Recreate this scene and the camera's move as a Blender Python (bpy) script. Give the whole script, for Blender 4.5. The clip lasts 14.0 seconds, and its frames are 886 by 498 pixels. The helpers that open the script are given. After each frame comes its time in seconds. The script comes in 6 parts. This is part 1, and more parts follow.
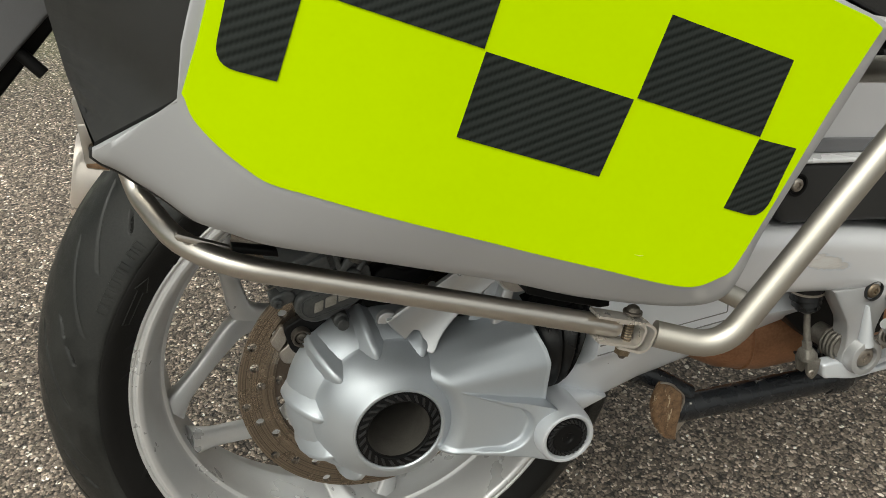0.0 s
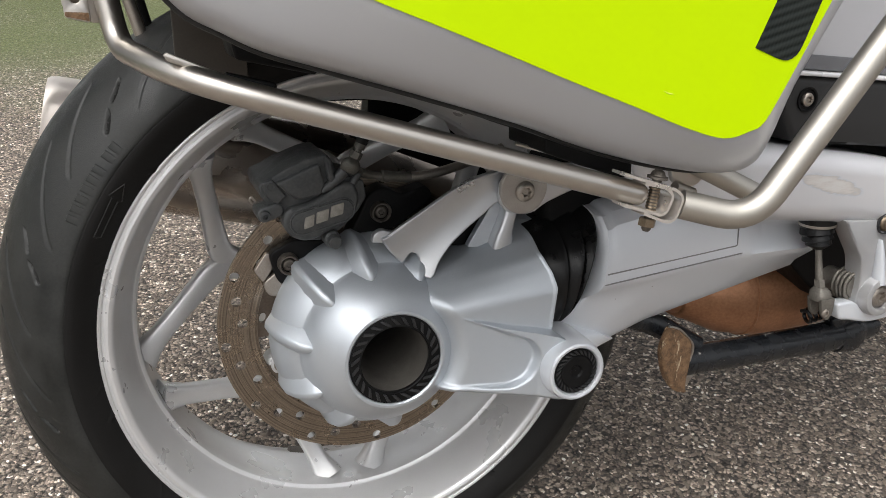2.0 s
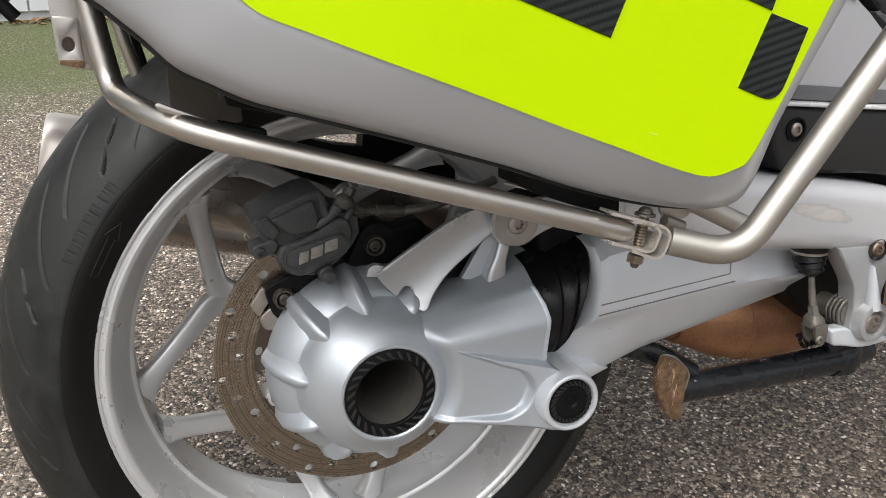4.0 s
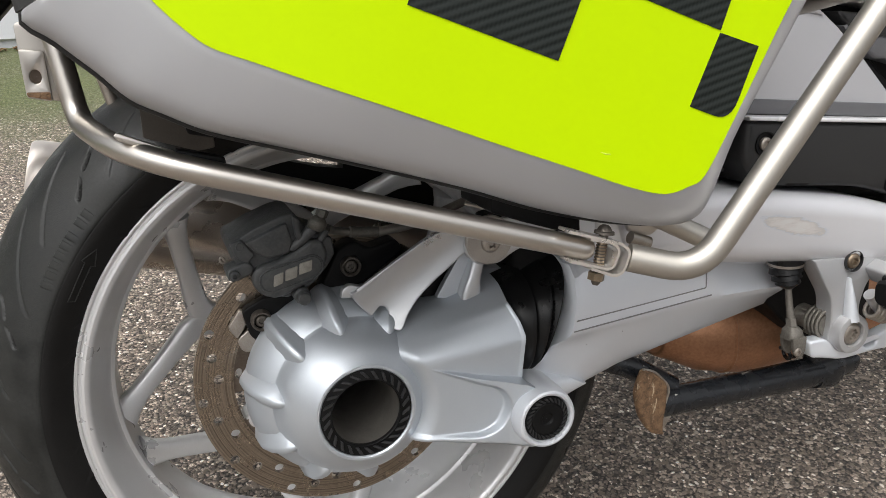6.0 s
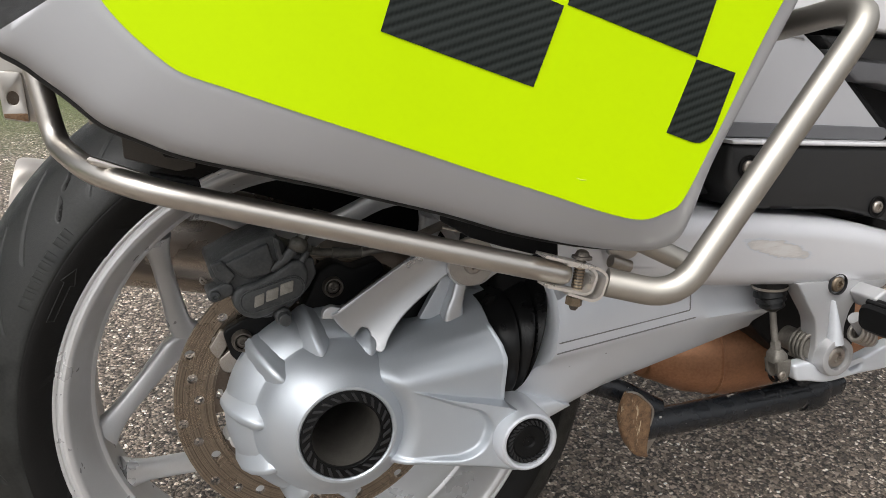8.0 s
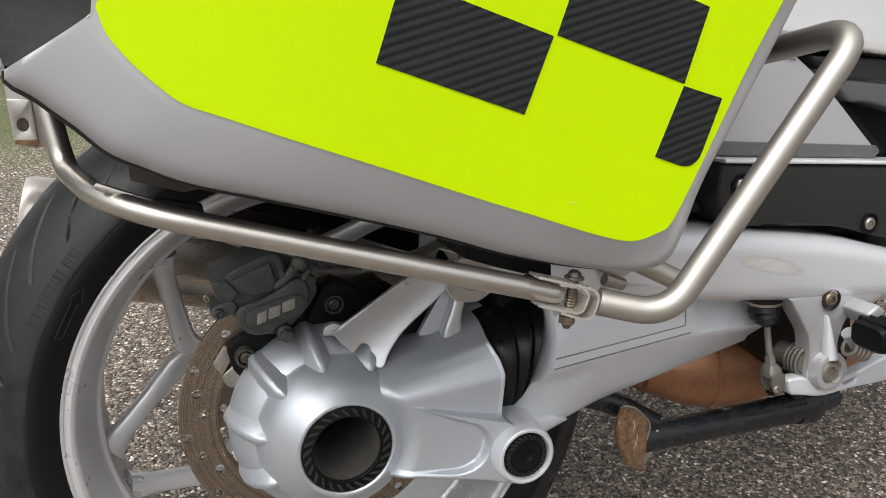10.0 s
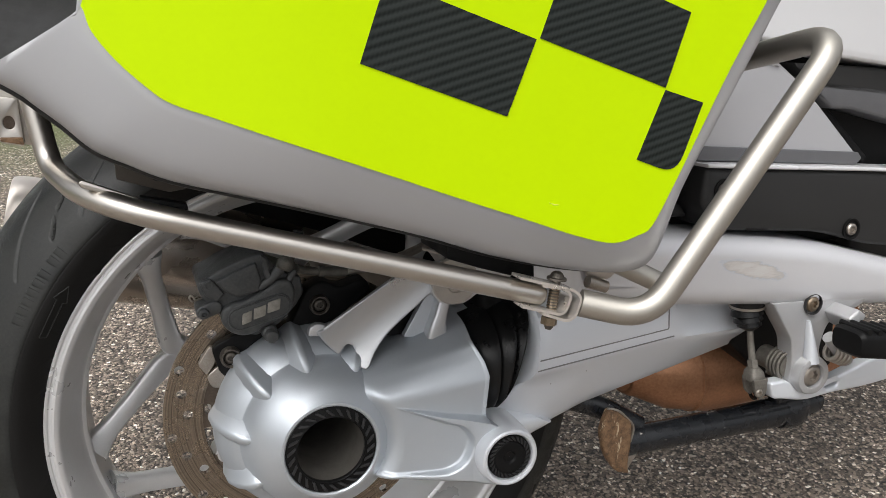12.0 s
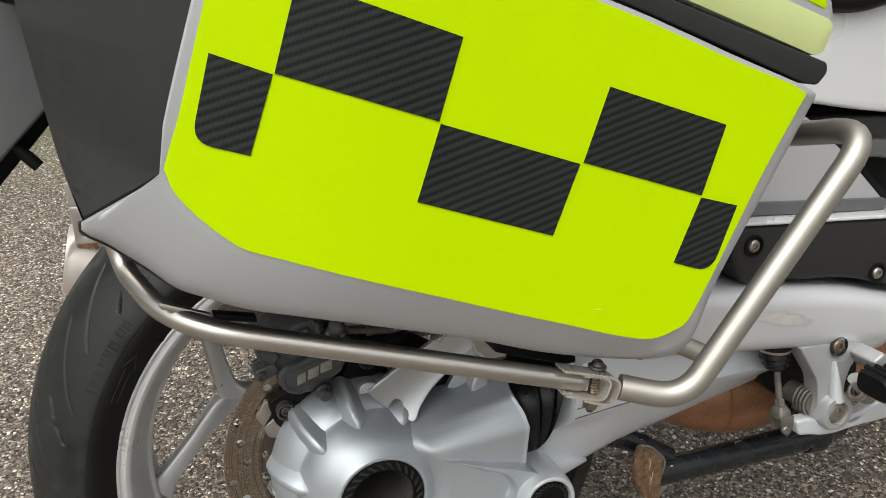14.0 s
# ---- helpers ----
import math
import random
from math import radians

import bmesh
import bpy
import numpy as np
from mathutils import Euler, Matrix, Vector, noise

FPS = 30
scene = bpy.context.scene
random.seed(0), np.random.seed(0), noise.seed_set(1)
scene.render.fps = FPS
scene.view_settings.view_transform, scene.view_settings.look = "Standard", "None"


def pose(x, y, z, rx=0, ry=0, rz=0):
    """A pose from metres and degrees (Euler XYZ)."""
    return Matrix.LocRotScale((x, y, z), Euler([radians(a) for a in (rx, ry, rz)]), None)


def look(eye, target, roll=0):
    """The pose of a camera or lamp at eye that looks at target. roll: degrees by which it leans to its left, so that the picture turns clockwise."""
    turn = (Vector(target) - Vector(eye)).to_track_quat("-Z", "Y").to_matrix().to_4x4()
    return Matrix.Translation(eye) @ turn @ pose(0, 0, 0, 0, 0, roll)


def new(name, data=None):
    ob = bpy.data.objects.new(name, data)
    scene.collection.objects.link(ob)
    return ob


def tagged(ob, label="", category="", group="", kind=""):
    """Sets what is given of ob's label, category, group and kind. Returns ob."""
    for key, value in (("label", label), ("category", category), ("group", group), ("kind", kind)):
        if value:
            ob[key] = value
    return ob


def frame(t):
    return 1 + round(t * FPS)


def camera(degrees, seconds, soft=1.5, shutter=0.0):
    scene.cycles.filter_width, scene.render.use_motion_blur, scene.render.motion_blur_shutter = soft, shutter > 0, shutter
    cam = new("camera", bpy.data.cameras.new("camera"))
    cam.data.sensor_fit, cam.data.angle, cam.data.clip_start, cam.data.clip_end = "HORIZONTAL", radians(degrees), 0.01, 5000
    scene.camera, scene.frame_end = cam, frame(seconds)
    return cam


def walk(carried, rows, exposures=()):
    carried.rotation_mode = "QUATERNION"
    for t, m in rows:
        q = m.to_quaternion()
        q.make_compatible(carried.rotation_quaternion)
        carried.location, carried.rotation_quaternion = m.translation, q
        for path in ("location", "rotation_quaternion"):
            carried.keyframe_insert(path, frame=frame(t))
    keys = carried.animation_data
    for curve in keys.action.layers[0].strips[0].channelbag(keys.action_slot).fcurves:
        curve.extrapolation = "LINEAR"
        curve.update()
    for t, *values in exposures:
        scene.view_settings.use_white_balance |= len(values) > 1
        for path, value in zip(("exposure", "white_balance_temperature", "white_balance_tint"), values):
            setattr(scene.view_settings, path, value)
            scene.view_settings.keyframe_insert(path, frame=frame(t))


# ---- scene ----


# ---- camera and walk ----
cam = camera(56.7, 14.0, soft=0.8)
# seconds, eye (metres), yaw, pitch and roll (degrees)
PATH = [
    (0.0, -0.1462, -0.6869, 0.8891, -19.53, -33.15, 1.27),
    (0.5, -0.1583, -0.6937, 0.7981, -20.03, -31.36, 1.12),
    (1.0, -0.1729, -0.7033, 0.7478, -20.74, -29.18, 1.2),
    (1.5, -0.1796, -0.7085, 0.7532, -21.57, -28.05, 1.99),
    (2.0, -0.1811, -0.7084, 0.7399, -22.09, -27.41, 2.32),
    (2.5, -0.1731, -0.7035, 0.742, -22.33, -27.01, 2.39),
    (3.0, -0.1799, -0.7041, 0.7419, -22.23, -26.73, 2.13),
    (3.2, -0.179, -0.705, 0.748, -22.26, -26.65, 2.1),
    (5.3, -0.16, -0.723, 0.759, -20.86, -25.60, 0.3),
    (5.5, -0.1568, -0.7252, 0.759, -20.91, -25.49, 0.24),
    (6.0, -0.1459, -0.7266, 0.7635, -21.02, -25.25, 0.15),
    (6.5, -0.1428, -0.7268, 0.7642, -21.15, -24.98, 0.1),
    (7.0, -0.1403, -0.7234, 0.7638, -21.25, -24.76, 0.18),
    (7.5, -0.1354, -0.7261, 0.7692, -21.26, -24.55, 0.37),
    (8.0, -0.1316, -0.7273, 0.7691, -21.18, -24.3, 0.57),
    (8.2, -0.133, -0.73, 0.771, -21.13, -24.33, 0.6),
    (10.3, -0.127, -0.74, 0.783, -20.69, -23.51, 0.2),
    (10.5, -0.1254, -0.7395, 0.7809, -20.86, -23.39, 0.24),
    (11.0, -0.1263, -0.7404, 0.7836, -21.14, -23.26, 0.42),
    (11.5, -0.1203, -0.7452, 0.7857, -21.37, -23.21, 0.69),
    (12.0, -0.1263, -0.7468, 0.7813, -21.38, -23.27, 0.94),
    (12.5, -0.1314, -0.7496, 0.781, -21.12, -23.44, 1.05),
    (13.0, -0.1358, -0.752, 0.7811, -20.71, -23.89, 0.85),
    (13.5, -0.1387, -0.7543, 0.7915, -20.23, -25.13, 0.26),
    (13.6, -0.1395, -0.7522, 0.8072, -19.99, -25.81, 0.34),
    (13.8, -0.1484, -0.7477, 0.8376, -19.99, -26.24, -0.25),
    (14.0, -0.1424, -0.7304, 0.8902, -19.89, -26.78, -0.57),
]


def aimed(x, y, z, yaw, pitch, roll):
    a, b = radians(yaw), radians(pitch)
    way = Vector((-math.sin(a) * math.cos(b), math.cos(a) * math.cos(b), math.sin(b)))
    return look((x, y, z), Vector((x, y, z)) + way, roll)


walk(cam, [(t, aimed(*row)) for t, *row in PATH], [(0.0, -0.28, 6850, 3), (0.8, 0.0, 6500, 10), (3.0, 0.02, 6500, 10), (6.0, 0.02, 6500, 10), (6.5, 0.13, 6700, 14), (7.0, 0.0, 6500, 10), (11.0, -0.03, 6500, 10), (13.0, -0.02, 6500, 10), (14.0, -0.14, 6600, 6)])

# ---- light: an overcast sky ----
world = bpy.data.worlds.new("overcast_sky")
scene.world = world
world.use_nodes = True
wn = world.node_tree.nodes
sky = wn.new("ShaderNodeTexSky")
sky.sky_type = "NISHITA"
sky.sun_disc = False
sky.sun_elevation, sky.sun_rotation = radians(62), radians(227)
sky.air_density, sky.dust_density, sky.ozone_density = 1.0, 6.0, 1.0
grey = wn.new("ShaderNodeHueSaturation")
grey.inputs["Saturation"].default_value = 0.12
world.node_tree.links.new(sky.outputs[0], grey.inputs["Color"])
# an overcast dome is three times brighter overhead than at the horizon
up = wn.new("ShaderNodeTexCoord")
upz = wn.new("ShaderNodeSeparateXYZ")
rise = wn.new("ShaderNodeMapRange")
rise.inputs["To Min"].default_value, rise.inputs["To Max"].default_value = 0.66, 1.30
dome_mix = wn.new("ShaderNodeMix")
dome_mix.data_type, dome_mix.blend_type = "RGBA", "MULTIPLY"
dome_mix.inputs["Factor"].default_value = 1.0
world.node_tree.links.new(up.outputs["Generated"], upz.inputs[0])
world.node_tree.links.new(upz.outputs["Z"], rise.inputs["Value"])
world.node_tree.links.new(grey.outputs[0], dome_mix.inputs["A"])
world.node_tree.links.new(rise.outputs[0], dome_mix.inputs["B"])
world.node_tree.links.new(dome_mix.outputs["Result"], wn["Background"].inputs[0])
wn["Background"].inputs[1].default_value = 0.195
sun = bpy.data.lights.new("sun", "SUN")
sun.energy, sun.angle, sun.color = 0.82, radians(90), (1.0, 0.97, 0.93)
new("sun", sun).matrix_world = look((-1.7, -1.6, 4.4), (0, 0, 0))


# ---- materials ----
def mat(name, col, rough=0.5, metal=0.0, col2=None, scale=40.0, fine=900.0, vary=0.5, bump=0.0, bscale=900.0, coat=0.0, rvary=0.1, spec=0.5, specks=0.0):
    """Base colour mixed of two by coarse and fine noise; roughness varied; fine relief."""
    m = bpy.data.materials.new(name)
    m.use_nodes = True
    n, l = m.node_tree.nodes, m.node_tree.links
    b = n["Principled BSDF"]
    b.inputs["Metallic"].default_value = metal
    b.inputs["Coat Weight"].default_value = coat
    b.inputs["Coat Roughness"].default_value = 0.12
    b.inputs["Specular IOR Level"].default_value = spec
    co = n.new("ShaderNodeTexCoord")
    big, small = n.new("ShaderNodeTexNoise"), n.new("ShaderNodeTexNoise")
    for t, s in ((big, scale), (small, fine)):
        t.inputs["Scale"].default_value = s
        t.inputs["Detail"].default_value = 4
        l.new(co.outputs["Object"], t.inputs["Vector"])
    mix = n.new("ShaderNodeMath")
    mix.operation = "MULTIPLY_ADD"
    mix.inputs[1].default_value, mix.inputs[2].default_value = 0.45, 0.0
    l.new(small.outputs["Fac"], mix.inputs[0])
    add = n.new("ShaderNodeMath")
    add.operation = "MULTIPLY_ADD"
    add.inputs[1].default_value = 0.55
    l.new(big.outputs["Fac"], add.inputs[0])
    l.new(mix.outputs[0], add.inputs[2])
    ramp = n.new("ShaderNodeMapRange")
    ramp.inputs["From Min"].default_value, ramp.inputs["From Max"].default_value = 0.5 - 0.2, 0.5 + 0.2
    l.new(add.outputs[0], ramp.inputs["Value"])
    c = n.new("ShaderNodeMix")
    c.data_type = "RGBA"
    c2 = col2 or tuple(v * (1 - 0.25 * vary) for v in col)
    c.inputs["A"].default_value, c.inputs["B"].default_value = (*col, 1), (*c2, 1)
    l.new(ramp.outputs[0], c.inputs["Factor"])
    last = c.outputs["Result"]
    if specks:
        # a few tar and mud specks of one to two millimetres
        v = n.new("ShaderNodeTexVoronoi")
        v.inputs["Scale"].default_value = specks
        l.new(co.outputs["Object"], v.inputs["Vector"])
        pick = n.new("ShaderNodeSeparateColor")
        l.new(v.outputs["Color"], pick.inputs[0])
        size = n.new("ShaderNodeMath")
        size.operation = "MULTIPLY_ADD"
        size.inputs[1].default_value, size.inputs[2].default_value = 0.22, -0.18
        l.new(pick.outputs[0], size.inputs[0])
        near = n.new("ShaderNodeMath")
        near.operation = "LESS_THAN"
        l.new(v.outputs["Distance"], near.inputs[0])
        l.new(size.outputs[0], near.inputs[1])
        dirt = n.new("ShaderNodeMix")
        dirt.data_type = "RGBA"
        dirt.inputs["B"].default_value = (0.06, 0.05, 0.042, 1)
        l.new(near.outputs[0], dirt.inputs["Factor"])
        l.new(last, dirt.inputs["A"])
        last = dirt.outputs["Result"]
    l.new(last, b.inputs["Base Color"])
    r = n.new("ShaderNodeMapRange")
    r.inputs["From Min"].default_value, r.inputs["From Max"].default_value = 0.3, 0.7
    r.inputs["To Min"].default_value, r.inputs["To Max"].default_value = max(rough - rvary, 0.03), min(rough + rvary, 1)
    l.new(big.outputs["Fac"], r.inputs["Value"])
    l.new(r.outputs[0], b.inputs["Roughness"])
    if bump:
        t = n.new("ShaderNodeTexNoise")
        t.inputs["Scale"].default_value = bscale
        t.inputs["Detail"].default_value = 3
        l.new(co.outputs["Object"], t.inputs["Vector"])
        k = n.new("ShaderNodeBump")
        k.inputs["Strength"].default_value = bump
        k.inputs["Distance"].default_value = 0.001
        l.new(t.outputs["Fac"], k.inputs["Height"])
        l.new(k.outputs[0], b.inputs["Normal"])
    return m


SILVER = mat("silver_paint", (0.71, 0.737, 0.778), 0.36, 0.36, (0.68, 0.707, 0.748), 8, 1500, coat=0.3, specks=55)
WARMSILVER = mat("pannier_silver", (0.425, 0.43, 0.445), 0.4, 0.25, (0.405, 0.41, 0.425), 8, 2500, coat=0.25)
ALLOY = mat("painted_alloy", (0.53, 0.567, 0.607), 0.43, 0.62, (0.50, 0.537, 0.577), 14, 1200, bump=0.08, bscale=1200, specks=60)
WHEELSILVER = mat("wheel_silver", (0.64, 0.64, 0.645), 0.34, 0.45, (0.58, 0.58, 0.58), 25, 900)
STEEL = mat("brushed_stainless", (0.57, 0.54, 0.50), 0.34, 1.0, (0.54, 0.51, 0.47), 30, 1800, bump=0.008, bscale=2500, rvary=0.03)
BLASTED = mat("satin_stainless", (0.48, 0.455, 0.41), 0.43, 0.88, (0.44, 0.415, 0.37), 30, 2200, bump=0.03, bscale=2500, rvary=0.04)
DULLSTEEL = mat("dull_steel", (0.48, 0.45, 0.41), 0.42, 0.9, (0.30, 0.26, 0.22), 60, 1200, bump=0.15)
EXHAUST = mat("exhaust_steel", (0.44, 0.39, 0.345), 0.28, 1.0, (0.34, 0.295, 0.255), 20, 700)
LITSTEEL = mat("skylit_satin_steel", (0.92, 0.85, 0.78), 0.36, 0.7, (0.86, 0.785, 0.715), 20, 700)
RUBBER = mat("tyre_rubber", (0.006, 0.0058, 0.0056), 0.6, 0.0, (0.011, 0.0105, 0.010), 30, 700, bump=0.25, bscale=1500, spec=0.16)
TREAD = mat("scuffed_tread_rubber", (0.0055, 0.0066, 0.0066), 0.50, 0.0, (0.024, 0.0245, 0.0225), 40, 420, bump=0.22, bscale=1300, spec=0.36, rvary=0.16)
CAPGREY = mat("worn_black_plastic", (0.014, 0.0145, 0.0155), 0.42, 0.0, (0.026, 0.026, 0.027), 120, 900)
BOOT = mat("bellows_rubber", (0.004, 0.004, 0.0044), 0.30, 0.0, (0.008, 0.008, 0.008), 40, 900, spec=0.3)
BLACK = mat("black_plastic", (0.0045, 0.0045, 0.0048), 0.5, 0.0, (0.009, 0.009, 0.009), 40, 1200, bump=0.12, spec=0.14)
DARKGREY = mat("dark_grey_plastic", (0.018, 0.018, 0.0182), 0.5, 0.0, (0.023, 0.023, 0.023), 20, 2500, bump=0.2, bscale=2500, spec=0.4)
CALIPER = mat("caliper_grey", (0.021, 0.025, 0.0285), 0.42, 0.0, (0.072, 0.074, 0.073), 75, 420, bump=0.28, bscale=1500, spec=0.5)
LOGO = mat("worn_logo_paint", (0.30, 0.285, 0.255), 0.6, 0.0, (0.17, 0.16, 0.14), 200, 1500)
DISC = mat("brake_disc_steel", (0.41, 0.345, 0.28), 0.30, 0.95, (0.29, 0.238, 0.185), 50, 500, bump=0.1)


def turned(m, dark=0.45):
    """Uneven concentric wear rings round the axle."""
    n, l = m.node_tree.nodes, m.node_tree.links
    b = n["Principled BSDF"]
    old = b.inputs["Base Color"].links[0].from_socket
    co = n.new("ShaderNodeTexCoord")
    flat_xz = n.new("ShaderNodeVectorMath")
    flat_xz.operation = "MULTIPLY"
    flat_xz.inputs[1].default_value = (1, 0, 1)
    far = n.new("ShaderNodeVectorMath")
    far.operation = "LENGTH"
    w = n.new("ShaderNodeTexNoise")
    w.noise_dimensions = "1D"
    w.inputs["Scale"].default_value, w.inputs["Detail"].default_value, w.inputs["Roughness"].default_value = 520, 4, 0.75
    l.new(co.outputs["Object"], flat_xz.inputs[0])
    l.new(flat_xz.outputs[0], far.inputs[0])
    l.new(far.outputs["Value"], w.inputs["W"])
    lift = n.new("ShaderNodeMapRange")
    lift.inputs["From Min"].default_value, lift.inputs["From Max"].default_value = 0.36, 0.58
    lift.inputs["To Min"].default_value = dark
    l.new(w.outputs["Fac"], lift.inputs["Value"])
    mix = n.new("ShaderNodeMix")
    mix.data_type, mix.blend_type = "RGBA", "MULTIPLY"
    mix.inputs["Factor"].default_value = 1.0
    l.new(old, mix.inputs["A"])
    l.new(lift.outputs[0], mix.inputs["B"])
    l.new(mix.outputs["Result"], b.inputs["Base Color"])


CARRIER = mat("disc_carrier_steel", (0.20, 0.165, 0.135), 0.5, 0.7, (0.12, 0.09, 0.07), 50, 500, bump=0.2)
turned(DISC)
RUST = mat("heat_stained_steel", (0.50, 0.258, 0.140), 0.42, 0.6, (0.27, 0.125, 0.065), 22, 300, bump=0.2)
RUSTY = mat("rusty_plate", (0.26, 0.15, 0.075), 0.8, 0.0, (0.05, 0.03, 0.018), 130, 600, bump=0.8, bscale=420)
STANDBLACK = mat("stand_black_paint", (0.008, 0.0095, 0.012), 0.26, 0.0, (0.016, 0.0175, 0.02), 60, 400, bump=0.15)
YELLOW = mat("fluorescent_film", (0.50, 0.72, 0.0), 0.5, 0.0, (0.48, 0.70, 0.0), 12, 2500, spec=0.08)
PALEYELLOW = mat("pale_reflective_film", (0.55, 0.62, 0.28), 0.4, 0.0, (0.50, 0.56, 0.24), 20, 2500)
WHITEPAINT = mat("white_silver_paint", (0.67, 0.67, 0.68), 0.3, 0.15, (0.64, 0.64, 0.65), 6, 2500, coat=0.3)
TAILGREY = mat("tail_grey_plastic", (0.11, 0.11, 0.115), 0.5, 0.0, (0.085, 0.085, 0.09), 30, 900)
LILAC = mat("grey_silver_paint", (0.47, 0.47, 0.49), 0.35, 0.3, (0.44, 0.44, 0.455), 8, 2500, coat=0.3)
BRASSY = mat("screw_steel", (0.34, 0.29, 0.22), 0.4, 0.9, (0.20, 0.14, 0.09), 150, 900)
OLDBOLT = mat("old_bolt_steel", (0.075, 0.068, 0.06), 0.5, 0.7, (0.16, 0.14, 0.12), 120, 800, bump=0.3)


def scratched(m, tint, scale, low, stretch):
    """Short pale scratches drawn out along x, where the paint is worn through."""
    n, l = m.node_tree.nodes, m.node_tree.links
    b = n["Principled BSDF"]
    old = b.inputs["Base Color"].links[0].from_socket
    co, mp = n.new("ShaderNodeTexCoord"), n.new("ShaderNodeMapping")
    mp.inputs["Scale"].default_value = stretch
    l.new(co.outputs["Object"], mp.inputs["Vector"])
    no = n.new("ShaderNodeTexNoise")
    no.inputs["Scale"].default_value, no.inputs["Detail"].default_value, no.inputs["Roughness"].default_value = scale, 5, 0.7
    l.new(mp.outputs[0], no.inputs["Vector"])
    f = n.new("ShaderNodeMapRange")
    f.inputs["From Min"].default_value, f.inputs["From Max"].default_value = low, low + 0.04
    l.new(no.outputs["Fac"], f.inputs["Value"])
    mix = n.new("ShaderNodeMix")
    mix.data_type = "RGBA"
    mix.inputs["B"].default_value = (*tint, 1)
    l.new(f.outputs[0], mix.inputs["Factor"])
    l.new(old, mix.inputs["A"])
    l.new(mix.outputs["Result"], b.inputs["Base Color"])


scratched(STANDBLACK, (0.42, 0.40, 0.37), 110, 0.665, (0.4, 1, 1))
scratched(RUSTY, (0.50, 0.40, 0.27), 160, 0.60, (1, 1, 0.25))
scratched(CALIPER, (0.12, 0.115, 0.105), 150, 0.66, (1, 1, 1))


def carbon():
    m = mat("carbon_film", (0.020, 0.023, 0.022), 0.45, 0.0, spec=0.25)
    n, l = m.node_tree.nodes, m.node_tree.links
    b = n["Principled BSDF"]
    co, mp = n.new("ShaderNodeTexCoord"), n.new("ShaderNodeMapping")
    mp.inputs["Rotation"].default_value = (0, radians(103), 0)
    l.new(co.outputs["Object"], mp.inputs["Vector"])
    w = n.new("ShaderNodeTexWave")
    w.inputs["Scale"].default_value = 62
    w.inputs["Distortion"].default_value = 0.35
    w.inputs["Detail Scale"].default_value = 6
    l.new(mp.outputs[0], w.inputs["Vector"])
    mp2 = n.new("ShaderNodeMapping")
    mp2.inputs["Rotation"].default_value = (0, radians(160), 0)
    l.new(co.outputs["Object"], mp2.inputs["Vector"])
    w2 = n.new("ShaderNodeTexWave")
    w2.inputs["Scale"].default_value = 130
    l.new(mp2.outputs[0], w2.inputs["Vector"])
    add = n.new("ShaderNodeMath")
    add.operation = "MULTIPLY_ADD"
    add.inputs[1].default_value = 0.25
    l.new(w2.outputs["Fac"], add.inputs[0])
    l.new(w.outputs["Fac"], add.inputs[2])
    c = n.new("ShaderNodeMix")
    c.data_type = "RGBA"
    c.inputs["A"].default_value, c.inputs["B"].default_value = (0.004, 0.006, 0.005, 1), (0.022, 0.027, 0.025, 1)
    l.new(add.outputs[0], c.inputs["Factor"])
    l.new(c.outputs["Result"], b.inputs["Base Color"])
    k = n.new("ShaderNodeBump")
    k.inputs["Strength"].default_value, k.inputs["Distance"].default_value = 0.3, 0.0004
    l.new(add.outputs[0], k.inputs["Height"])
    l.new(k.outputs[0], b.inputs["Normal"])
    return m


CARBON = carbon()


